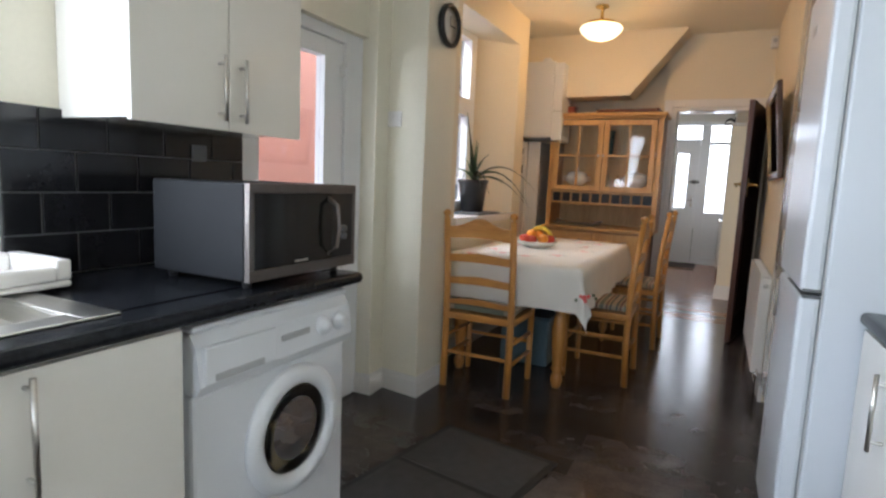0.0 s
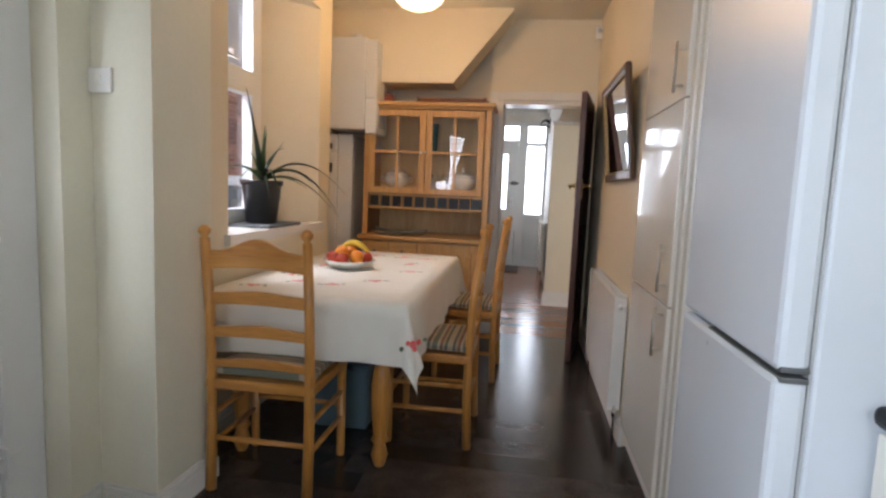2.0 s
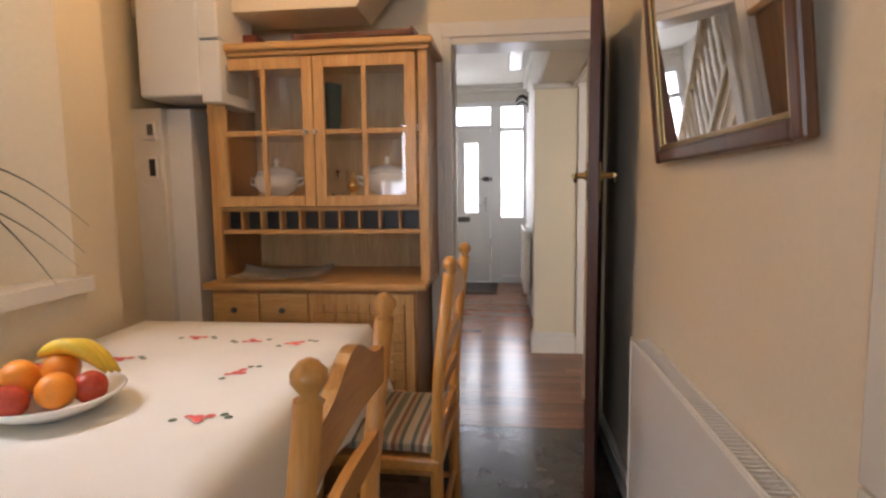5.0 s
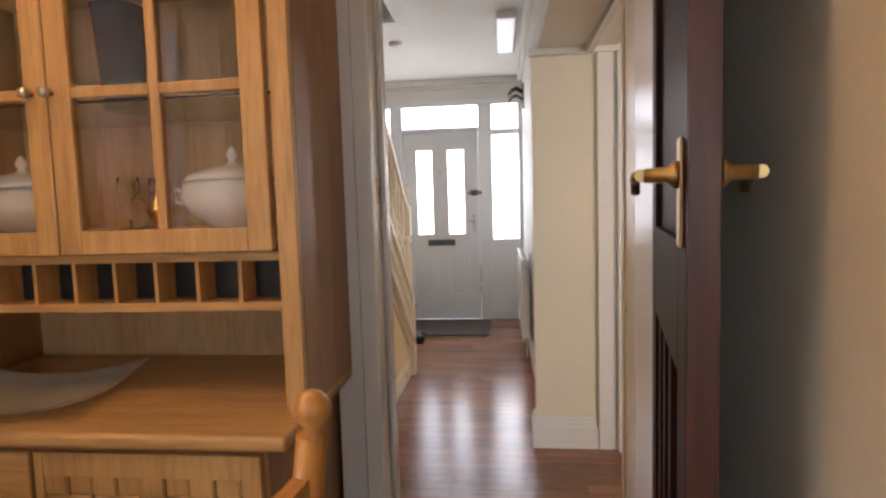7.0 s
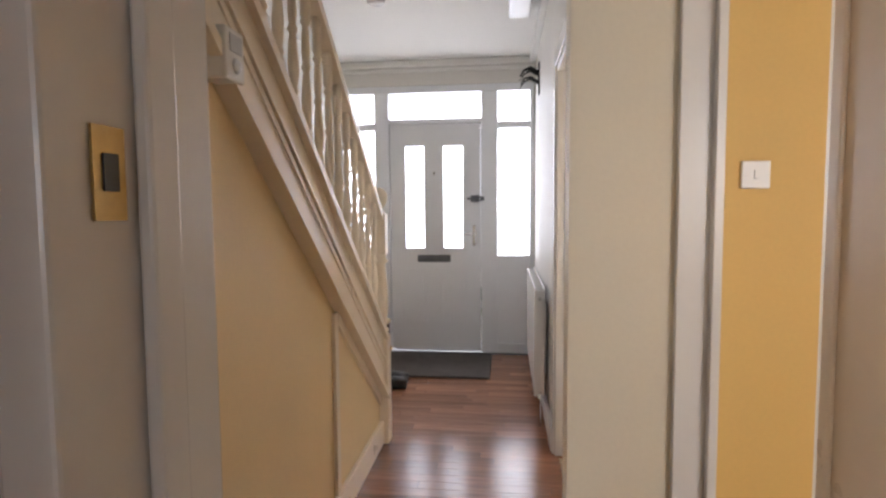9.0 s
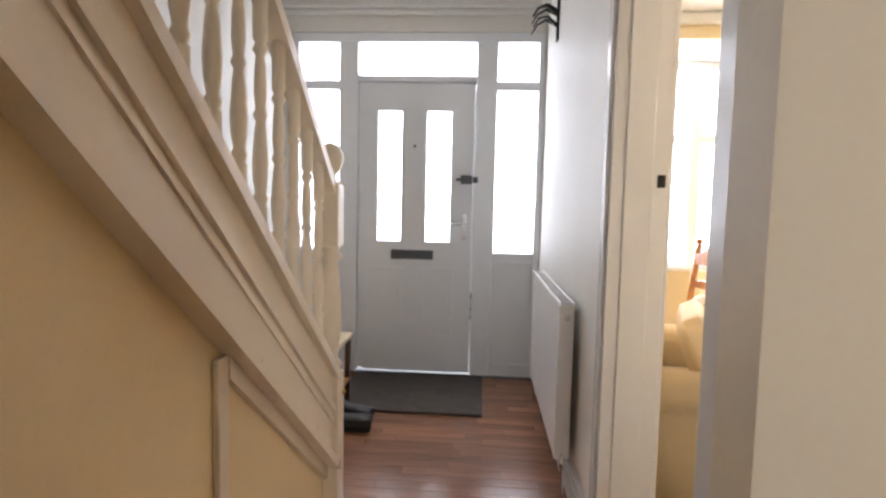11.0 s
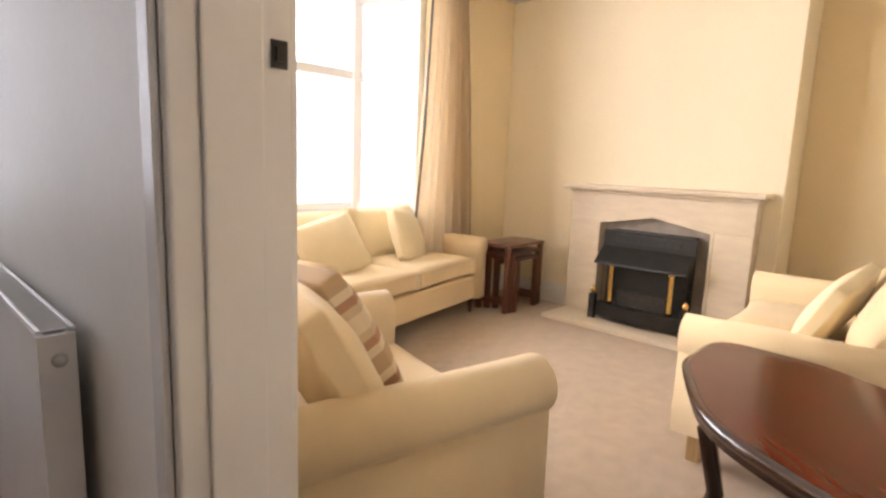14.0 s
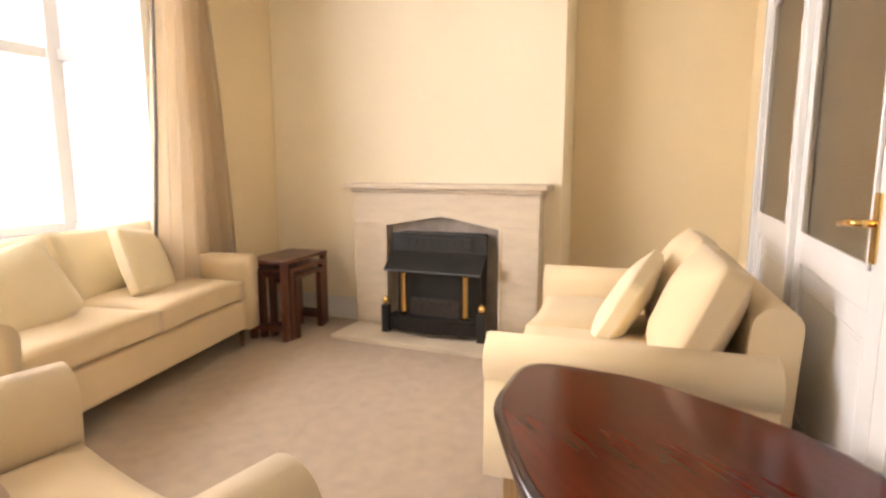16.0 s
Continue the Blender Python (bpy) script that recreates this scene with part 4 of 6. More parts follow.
wc = thing("wall_cabinet", -1.45, 0.84, 1.375, 0, "cream gloss wall cabinet with two doors and bar handles", "cabinet")
B("carcass", unit_gloss, wc, (-0.168, -0.333, 0, 0.14, 0.333, 0.78))
for y0, y1, hy in ((-0.335, -0.002, -0.04), (0.002, 0.335, 0.045)):
    d = B("door", unit_gloss, wc, (0.141, y0, -0.008, 0.160, y1, 0.78), bevel=0.003)
    bow_handle(d, 0.16, hy, 0.02, 0.22, 0.03)

tiles = setting("tile_backing", grout, (-1.6195, 0.34, 0.912, -1.612, 1.2, 1.40), label="grout bed behind the black splashback tiles")
for r in range(4):
    for k in range(6):
        y0, z0 = 0.345 + k * 0.2 - (r % 2) * 0.1, 0.915 + r * 0.122
        y1 = min(y0 + 0.194, 1.195)
        y0 = max(y0, 0.345)
        if y1 - y0 < 0.02:
            continue
        o = B("tile", tile_black, tiles, (-1.6125, y0, z0, -1.604, y1, z0 + 0.117), bevel=0.002)
sock = thing("wall_socket", -1.603, 0.98, 1.30, 0, "small dark wall spur on the black tiles", "socket")
B("plate", grey_dark, sock, (0, -0.03, -0.03, 0.01, 0.03, 0.03), bevel=0.003)

fz = thing("fridge_freezer", 0.713, 1.82, 0, 0, "tall white fridge freezer with two doors", "fridge")
B("body", fridge_enamel, fz, (-0.26, -0.288, 0.02, 0.34, 0.288, 1.96), bevel=0.008)
for z0, z1 in ((0.04, 0.938), (0.948, 1.96)):
    d = B("door", fridge_enamel, fz, (-0.325, -0.292, z0, -0.266, 0.292, z1), bevel=0.014)
    B("grip", grey_dark, d, (-0.318, -0.2935, z1 - 0.010 if z0 < 0.5 else z0 - 0.001, -0.268, 0.10, (z1 + 0.001 if z0 < 0.5 else z0 + 0.010)), bevel=0.003)
B("seal", appliance_grey, fz, (-0.2655, -0.284, 0.05, -0.2605, 0.284, 1.95), label="grey rubber door seal")
B("badge", appliance_grey, fz, (-0.327, 0.06, 1.80, -0.3252, 0.13, 1.83))

tc = thing("tall_cupboard", 0.80, 2.88, 0, 0, "tall built-in cream gloss larder cupboard with bar handles", "cabinet")
B("carcass", unit_gloss, tc, (-0.31, -0.37, 0.10, 0.34, 0.372, KC - 0.004))
B("plinth", gloss_white, tc, (-0.30, -0.37, 0.0, 0.30, 0.372, 0.10))
for z0, z1, h0, h1 in ((0.105, 0.848, 0.655, 0.84), (0.854, 1.605, 0.90, 1.08), (1.611, 2.62, 1.63, 1.81)):
    d = B("door", unit_gloss, tc, (-0.333, -0.30, z0, -0.311, 0.368, z1), bevel=0.003)
    bow_handle(d, -0.333, -0.25, h0, h1, -0.032)
B("end_panel", unit_gloss, tc, (-0.338, -0.42, 0, 0.34, -0.372, KC - 0.004), (-0.34, -0.505, 0, 0.34, -0.46, KC - 0.004), bevel=0.003)

ru = thing("drawer_base_unit", 0.86, 0.55, 0, 0, "cream gloss base unit with drawers and bar handles", "cabinet")
B("carcass", unit_gloss, ru, (-0.28, -1.6, 0.10, 0.285, 0.972, 0.865))
B("plinth", unit_gloss, ru, (-0.23, -1.6, 0.0, 0.285, 0.972, 0.10))
for y0, y1, hy in ((0.40, 0.968, 0.645), (-0.2, 0.395, 0.34), (-0.8, -0.205, -0.26)):
    d = B("door", unit_gloss, ru, (-0.30, y0, 0.105, -0.281, y1, 0.858), bevel=0.003)
    bow_handle(d, -0.30, hy, 0.61, 0.81, -0.03)
rw = thing("worktop", 0.86, 0.0, 0.87, 0, "black laminate worktop beside the fridge", "worktop")
bm = bmesh.new()
box(bm, -0.315, -1.1, 0, 0.285, 1.522, 0.04, 0.016, 3)
part("slab", bm, worktop_black, rw)

# back door and sink window
bd = thing("back_door", -1.70, 1.6, 0, 0, "white half-glazed back door with white hinges", "door")
bm = bmesh.new()
for b in ((-0.05, -0.395, 0, 0.045, -0.345, 1.978), (-0.05, 0.345, 0, 0.045, 0.495, 1.978), (-0.05, -0.345, 1.92, 0.045, 0.345, 1.978)):
    box(bm, *b, bevel=0.004)
part("frame", bm, upvc, bd)
bm = bmesh.new()
for b in ((-0.03, -0.343, 0.02, 0.03, -0.25, 1.917), (-0.03, 0.19, 0.02, 0.03, 0.343, 1.917), (-0.03, -0.25, 1.83, 0.03, 0.19, 1.917), (-0.03, -0.25, 0.02, 0.03, 0.19, 0.95)):
    box(bm, *b, bevel=0.003)
part("leaf", bm, upvc, bd)
no_shadow(B("pane", clear, bd, (-0.004, -0.25, 0.95, 0.004, 0.19, 1.83)))
for z in (0.30, 1.02, 1.75):
    B("hinge", upvc, bd, (0.031, 0.30, z, 0.05, 0.40, z + 0.05), (0.031, 0.338, z - 0.03, 0.062, 0.356, z + 0.08), bevel=0.004, label="white butt hinge")
bm = bmesh.new()
tube(bm, [(0.03, 0.27, 1.02), (0.075, 0.27, 1.02), (0.08, 0.25, 1.02), (0.08, 0.16, 1.015)], 0.009, 8)
part("handle", bm, chrome, bd)
sw = thing("window_sink", -1.70, -0.5, 1.02, 0, "white framed window above the kitchen sink", "window", kind="structure")
bm = bmesh.new()
for b in ((-0.05, -0.85, 0, 0.05, 0.84, 0.07), (-0.05, -0.85, 1.0, 0.05, 0.84, 1.08), (-0.05, -0.85, 0.07, 0.05, -0.78, 1.0), (-0.05, 0.77, 0.07, 0.085, 0.84, 1.0), (-0.05, -0.04, 0.07, 0.05, 0.04, 1.0)):
    box(bm, *b, bevel=0.005)
part("frame", bm, upvc, sw)
no_shadow(B("pane", clear, sw, (-0.004, -0.78, 0.07, 0.004, 0.77, 1.0)))
kw = thing("window_kitchen", -1.79, 3.38, 0.985, 0, "white painted kitchen window with a top light", "window", kind="structure")
bm = bmesh.new()
for b in ((-0.04, -0.43, 0, 0.04, 0.47, 0.05), (-0.04, -0.43, 1.38, 0.04, 0.47, 1.436), (-0.04, -0.43, 0.05, 0.04, -0.37, 1.38), (-0.04, 0.40, 0.05, 0.04, 0.47, 1.38), (-0.04, -0.37, 0.831, 0.045, 0.399, 0.92),
          (-0.02, 0.33, 0.05, 0.052, 0.40, 0.83), (-0.02, -0.37, 0.05, 0.0515, 0.329, 0.10), (-0.02, -0.37, 0.78, 0.0515, 0.329, 0.829), (-0.02, 0.34, 0.921, 0.052, 0.40, 1.379)):
    box(bm, *b, bevel=0.004)
part("frame", bm, upvc, kw)
no_shadow(B("pane", clear, kw, (-0.004, -0.37, 0.05, 0.004, 0.40, 0.83)))
no_shadow(B("pane", clear, kw, (-0.004, -0.37, 0.92, 0.004, 0.40, 1.38)))
B("stay", steel, kw, (0.053, 0.0, 0.95, 0.07, 0.14, 0.965), (0.053, 0.06, 0.955, 0.08, 0.075, 0.99), bevel=0.003)

# ---- dresser ----
dr = thing("dresser", -0.90, 5.19, 0, 0, "honey pine dresser with glazed doors, pigeonholes and woven drawer fronts", "dresser")
B("base_carcass", pine_shaded, dr, (-0.47, -0.34, 0.08, 0.49, 0.22, 0.825))
B("plinth", pine_x, dr, (-0.46, -0.32, 0, 0.48, 0.22, 0.08))
B("worktop", pine_x, dr, (-0.50, -0.375, 0.826, 0.54, 0.225, 0.857), bevel=0.008)
for x0, x1 in ((-0.46, -0.24), (-0.235, -0.01)):
    d = B("drawer", pine_x, dr, (x0, -0.36, 0.66, x1, -0.341, 0.81), bevel=0.004)
    L("knob", grey_dark, d, [(0.006, 0), (0.006, -0.012), (0.014, -0.018), (0.012, -0.028), (0.003, -0.031)], (x0 + x1) / 2, -0.36, 0.735, 10, "y", "dark metal knob")
for x0, x1 in ((-0.46, -0.01),):
    d = B("cupboard_door", pine, dr, (x0, -0.36, 0.10, x1, -0.341, 0.65), bevel=0.004)
    B("raised_panel", pine, d, (x0 + 0.07, -0.367, 0.17, x1 - 0.07, -0.3605, 0.58), bevel=0.004)
d = B("basket_front", pine, dr, (0.0, -0.358, 0.10, 0.02, -0.341, 0.81), (0.44, -0.358, 0.10, 0.48, -0.341, 0.81), (0.02, -0.358, 0.76, 0.44, -0.341, 0.81), (0.02, -0.358, 0.10, 0.44, -0.341, 0.13), bevel=0.002, label="frame round the woven basket front")
bm = bmesh.new()
for r in range(14):
    for k in range(8):
        x, z = 0.045 + k * 0.052, 0.15 + r * 0.044
        s = 0.006 if (r + k) % 2 else 0.0
        box(bm, x - 0.0257, -0.354 - s * 0.7, z, x + 0.0257, -0.3425, z + 0.0435, 0.004, 1)
part("wicker_weave", bm, pine, d)
# sides take the darkened pine, so their shade is painted in
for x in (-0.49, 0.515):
    B("upper_side", pine_shaded, dr, (x, -0.24, 0.858, x + 0.025, 0.215, 1.90))
for x in (-0.49, 0.498):
    B("upper_stile", pine, dr, (x, -0.262, 0.858, x + 0.042, -0.2405, 1.90), bevel=0.003)
B("back_board", pine_back, dr, (-0.465, 0.19, 0.858, 0.515, 0.21, 1.90))
for z in (1.178, 1.072, 1.88):
    B("shelf", pine_x, dr, (-0.465, -0.235, z, 0.515, 0.19, z + 0.018))
B("shelf", pine_x, dr, (-0.465, -0.235, 1.22, 0.515, 0.19, 1.243))
no_shadow(B("glass_shelf", clear, dr, (-0.46, -0.16, 1.535, 0.51, 0.18, 1.541)))
for k in range(11):
    x = -0.455 + k * 0.095
    B("pigeonhole_divider", pine, dr, (x - 0.004, -0.235, 1.0905, x + 0.004, -0.1705, 1.1775))
# black filler set close behind the openings to paint the pigeonholes' inner shade
B("pigeonhole_shade", black_plastic, dr, (-0.46, -0.17, 1.0905, 0.51, 0.10, 1.1775), label="black block standing in for the shade inside the pigeonholes")
bm = bmesh.new()
box(bm, -0.52, -0.30, 1.90, 0.57, 0.22, 1.935, 0.012)
box(bm, -0.505, -0.28, 1.88, 0.555, -0.242, 1.90, 0.006)
part("cornice", bm, pine_x, dr)
for x0, x1, kx in ((-0.448, 0.018, -0.015), (0.022, 0.488, 0.05)):
    bm = bmesh.new()
    mx = (x0 + x1) / 2
    for b in ((x0, -0.268, 1.20, x0 + 0.05, -0.245, 1.872), (x1 - 0.05, -0.268, 1.20, x1, -0.245, 1.872), (x0 + 0.05, -0.268, 1.20, x1 - 0.05, -0.245, 1.25), (x0 + 0.05, -0.268, 1.82, x1 - 0.05, -0.245, 1.872), (mx - 0.011, -0.266, 1.25, mx + 0.011, -0.246, 1.82), (x0 + 0.05, -0.266, 1.525, mx - 0.011, -0.246, 1.548), (mx + 0.011, -0.266, 1.525, x1 - 0.05, -0.246, 1.548)):
        box(bm, *b, bevel=0.0025)
    d = part("glazed_door", bm, pine, dr)
    for a, b in ((x0 + 0.05, mx - 0.011), (mx + 0.011, x1 - 0.05)):
        for za, zb in ((1.25, 1.525), (1.548, 1.82)):
            no_shadow(B("pane", clear, d, (a, -0.257, za, b, -0.254, zb)))
    L("knob", steel, d, [(0.005, 0), (0.005, -0.01), (0.012, -0.015), (0.011, -0.024), (0.003, -0.027)], kx - 0.02 if kx > 0 else kx, -0.268, 1.537, 12, "y", "round pewter knob")


def tureen(x, y, z, s=1.0):
    ob = thing("tureen", x, y, z, 0, "white porcelain soup tureen with a lid in the dresser", "tureen", "tureens in the dresser")
    L("bowl", porcelain, ob, [(0.045 * s, 0), (0.05 * s, 0.008), (0.085 * s, 0.035), (0.10 * s, 0.07), (0.095 * s, 0.10), (0.088 * s, 0.11)], seg=24)
    L("lid", porcelain, ob, [(0.092 * s, 0.111), (0.085 * s, 0.125), (0.05 * s, 0.142), (0.015 * s, 0.15), (0.008, 0.16), (0.014, 0.172), (0.010, 0.185), (0.002, 0.195)], seg=24)
    for sg in (-1, 1):
        T("handle", porcelain, ob, [(sg * 0.09 * s, 0, 0.085), (sg * 0.125 * s, 0, 0.095), (sg * 0.125 * s, 0, 0.065), (sg * 0.095 * s, 0, 0.055)], 0.007, 8)
    return ob


tureen(-1.155, 5.14, 1.2435, 1.1)
tureen(-0.59, 5.13, 1.2435, 1.2)
vs = thing("vase", -0.875, 5.16, 1.542, 0, "tall teal glazed ceramic vase on the dresser shelf", "vase")
L("vase_body", teal_glaze, vs, [(0.044, 0), (0.047, 0.004), (0.060, 0.235), (0.064, 0.245), (0.059, 0.245), (0.052, 0.15), (0.003, 0.02)], seg=20)
gl = thing("brass_ornament", -0.75, 5.08, 1.2435, 0, "small round brass ornament in the dresser", "ornament")
L("ornament_body", brass, gl, [(0.018, 0), (0.02, 0.006), (0.008, 0.016), (0.022, 0.028), (0.031, 0.048), (0.031, 0.056), (0.022, 0.076), (0.008, 0.086), (0.006, 0.10), (0.009, 0.108), (0.002, 0.12)], seg=16)
cb = thing("small_box", -0.46, 5.2, 1.542, 0, "small white ornament box on the glass shelf", "box")
B("box_body", porcelain, cb, (-0.03, -0.03, 0, 0.03, 0.03, 0.05), bevel=0.006)
for k, (x, y) in enumerate(((-0.84, 5.14), (-0.81, 5.22), (-0.87, 5.25))):
    g = thing("wine_glass", x - 0.03, y, 1.2435, 0, "clear stemmed wine glass in the dresser", "glass", "glasses in the dresser")
    no_shadow(L("glass_body", stemware, g, [(0.028, 0), (0.028, 0.002), (0.004, 0.006), (0.004, 0.055), (0.024, 0.075), (0.028, 0.10), (0.024, 0.13), (0.022, 0.13), (0.026, 0.10), (0.003, 0.07)], seg=14))
ds = thing("serving_platter", -1.08, 4.99, 0.858, 8, "white square porcelain platter with upturned corners on the dresser", "platter")
bm = bmesh.new()
N = 12
grid = [[None] * (N + 1) for _ in range(N + 1)]
for i in range(N + 1):
    for j in range(N + 1):
        u, v = 2 * i / N - 1, 2 * j / N - 1
        z = 0.006 + 0.032 * (u * u * v * v) + 0.012 * max(abs(u), abs(v)) ** 6
        grid[i][j] = bm.verts.new((u * 0.21 * (1 + 0.1 * v * v), v * 0.15 * (1 + 0.1 * u * u), z))
for i in range(N):
    for j in range(N):
        bm.faces.new((grid[i][j], grid[i + 1][j], grid[i + 1][j + 1], grid[i][j + 1])).smooth = True
bmesh.ops.solidify(bm, geom=bm.faces[:], thickness=0.005)
part("plate_body", bm, porcelain, ds)
tp = thing("wooden_tray", -0.68, 5.08, 1.936, -3, "dark wooden tray lying on top of the dresser", "tray")
bm = bmesh.new()
for b in ((-0.26, -0.15, 0, 0.26, 0.15, 0.012), (-0.28, -0.17, 0.004, -0.26, 0.17, 0.035), (0.26, -0.17, 0.004, 0.28, 0.17, 0.035), (-0.26, -0.17, 0.004, 0.26, -0.15, 0.03), (-0.26, 0.15, 0.004, 0.26, 0.17, 0.03)):
    box(bm, *b, bevel=0.003)
part("tray_body", bm, nest_wood, tp)
rb = thing("red_tin", -1.27, 5.15, 1.936, 0, "small dull red tin on top of the dresser", "tin")
B("tin_body", pbr("dull_red_tin", (0.22, 0.05, 0.03), 0.4), rb, (-0.06, -0.05, 0, 0.06, 0.05, 0.09), bevel=0.006)

# ---- boiler, pipe casing, switches, clock ----
bo = thing("wall_boiler", -1.44, 5.02, 1.70, 0, "white wall-hung gas boiler with a control flap", "boiler")
B("casing", appliance, bo, (-0.22, -0.17, 0, 0.07, 0.19, 0.72), bevel=0.012)
B("side_casing", appliance, bo, (0.0705, -0.165, 0.25, 0.16, 0.19, 0.70), bevel=0.008)
B("control_flap", appliance, bo, (0.0705, -0.165, -0.03, 0.165, 0.18, 0.245), bevel=0.008)
B("control_panel", appliance_grey, bo, (0.1655, -0.12, 0.02, 0.169, 0.10, 0.14), bevel=0.002)
L("dial", appliance_grey, bo, [(0.025, 0), (0.023, 0.012), (0.004, 0.013)], 0.169, -0.03, 0.18, 14, "x")
L("flue_collar", appliance, bo, [(0.06, 0), (0.06, 0.05), (0.05, 0.06)], -0.05, 0.02, 0.72, 16)
bx = thing("pipe_casing", -1.63, 5.2, 0, 0, "white boxed pipe casing under the boiler", "casing")
for b in ((-0.148, -0.25, 0.0, 0.0, 0.218, 1.668), (0.001, -0.21, 0.0, 0.12, 0.218, 1.668)):
    B("casing_board", gloss_white, bx, b, bevel=0.004)
for z, h, m in ((1.52, 0.09, grey_dark), (1.33, 0.12, black_plastic)):
    sck = thing("boiler_switch", -1.68, 4.948, z, 0, "small wall control below the boiler", "switch")
    B("plate", gloss_white, sck, (-0.035, -0.03, 0, 0.035, 0.0, h), bevel=0.003)
    B("rocker", m, sck, (0.0, -0.04, 0.02, 0.025, -0.0305, h - 0.02), bevel=0.002)
ck = thing("wall_clock", -1.316, 2.41, 2.10, 0, "round black-rimmed wall clock with a white dial", "clock")
L("rim", black_plastic, ck, [(0.105, 0), (0.118, 0.012), (0.118, 0.034), (0.108, 0.042), (0.098, 0.036), (0.096, 0.02)], 0, 0, 0, 32, "x", "glossy black rim")
L("dial", porcelain, ck, [(0.097, 0.015), (0.097, 0.02), (0.002, 0.021)], 0, 0, 0, 32, "x", "white dial")
B("hour_hand", black_plastic, ck, (0.023, -0.004, -0.005, 0.025, 0.004, 0.05))
B("minute_hand", black_plastic, ck, (0.026, -0.003, -0.005, 0.028, 0.06, 0.003))
for nm, x, y, z, rz, lab in (("light_switch", -1.525, 2.236, 1.57, 0, "white light switch on the wall pier"), ("light_switch", 0.78, 6.784, 1.40, 0, "white light switch on the yellow wall")):
    s = thing(nm, x, y, z, rz, lab, "switch")
    B("plate", gloss_white, s, (-0.043, -0.012, -0.043, 0.043, -0.001, 0.043), bevel=0.004)
    B("rocker", gloss_white, s, (-0.008, -0.018, -0.014, 0.008, -0.0125, 0.014), bevel=0.002)
s = thing("light_switch", 0.27, 6.79, 1.35, 0, "white double light switch on the hall wall", "switch")
B("plate", gloss_white, s, (-0.012, -0.06, -0.043, -0.001, 0.06, 0.043), bevel=0.004)
for y in (-0.02, 0.02):
    B("rocker", gloss_white, s, (-0.02, y - 0.006, -0.014, -0.0125, y + 0.006, 0.014), bevel=0.002)
pi = thing("alarm_sensor", 0.45, 5.22, 2.55, 0, "small white alarm sensor high in the wall corner", "sensor")
B("sensor_body", gloss_white, pi, (-0.03, -0.03, -0.05, 0.029, 0.03, 0.05), bevel=0.01)
L("lens", appliance_grey, pi, [(0.018, -0.031), (0.016, -0.036), (0.003, -0.038)], 0, 0, 0.01, 12, "y")
cl = thing("ceiling_light", -0.83, 4.2, KC - 0.13, 0, "lit ceiling light with a ribbed glass bowl", "lamp")
L("base_ring", brass, cl, [(0.05, 0.129), (0.052, 0.115), (0.012, 0.10), (0.012, 0.02), (0.11, 0.0), (0.115, -0.02), (0.10, -0.025)], seg=28)
bm = bmesh.new()
lathe(bm, [(0.11, -0.026), (0.155, -0.032), (0.168, -0.048), (0.152, -0.08), (0.11, -0.115), (0.055, -0.135), (0.004, -0.14)], 0, 0, 0, 40)
no_shadow(part("glass_bowl", bm, lamp_glass, cl))

# ---- table and chairs ----
tb = thing("dining_table", -0.985, 3.575, 0, 0, "pine dining table with turned legs under a white cloth", "table")
B("tabletop", pine_x, tb, (-0.44, -0.87, 0.735, 0.44, 0.87, 0.762), bevel=0.005)
B("apron", pine_x, tb, (-0.37, -0.80, 0.64, 0.37, -0.775, 0.734), (-0.37, 0.775, 0.64, 0.37, 0.80, 0.734), (-0.38, -0.775, 0.64, -0.355, 0.775, 0.734), (0.355, -0.775, 0.64, 0.38, 0.775, 0.734))
LEG = [(0.022, 0), (0.03, 0.02), (0.038, 0.05), (0.030, 0.085), (0.024, 0.10), (0.040, 0.12), (0.030, 0.14), (0.036, 0.20), (0.044, 0.30), (0.046, 0.38), (0.034, 0.45), (0.028, 0.47), (0.044, 0.49), (0.03, 0.51), (0.044, 0.53), (0.044, 0.734)]
for x in (-0.33, 0.33):
    for y in (-0.77, 0.77):
        L("leg", chair_pine, tb, LEG, x, y, 0, 18)

tcl = thing("tablecloth", -0.985, 3.575, 0.764, 0, "white linen tablecloth with small embroidered red flowers", "tablecloth")
HX, HY, OV = 0.452, 0.882, 0.262
bm = bmesh.new()
us = [-HX - OV * k / 8 for k in range(8, 0, -1)] + [-HX + 2 * HX * k / 12 for k in range(13)] + [HX + OV * k / 8 for k in range(1, 9)]
vs_ = [-HY - OV * k / 8 for k in range(8, 0, -1)] + [-HY + 2 * HY * k / 24 for k in range(25)] + [HY + OV * k / 8 for k in range(1, 9)]
grid = []
for u in us:
    row = []
    for v in vs_:
        du, dv = max(0, abs(u) - HX), max(0, abs(v) - HY)
        r = math.hypot(du, dv)
        x, y = max(-HX, min(HX, u)), max(-HY, min(HY, v))
        wob = 0.012 * math.sin(9 * (u if dv else v) + 2 * (u > 0)) + 0.008 * math.sin(23 * (u + v))
        if r > 0:
            out = 0.015 + 0.10 * r + wob * r / OV
            if du and dv:
                out += 0.10 * r
            x += math.copysign(out * du / r, u)
            y += math.copysign(out * dv / r, v)
        z = 0.004 - max(0, r - 0.008) + 0.0012 * noise.noise((u * 9, v * 9, 0))
        row.append(bm.verts.new((x, y, z)))
    grid.append(row)
for i in range(len(us) - 1):
    for j in range(len(vs_) - 1):
        bm.faces.new((grid[i][j], grid[i + 1][j], grid[i + 1][j + 1], grid[i][j + 1])).smooth = True
part("cloth", bm, tablecloth_m, tcl)


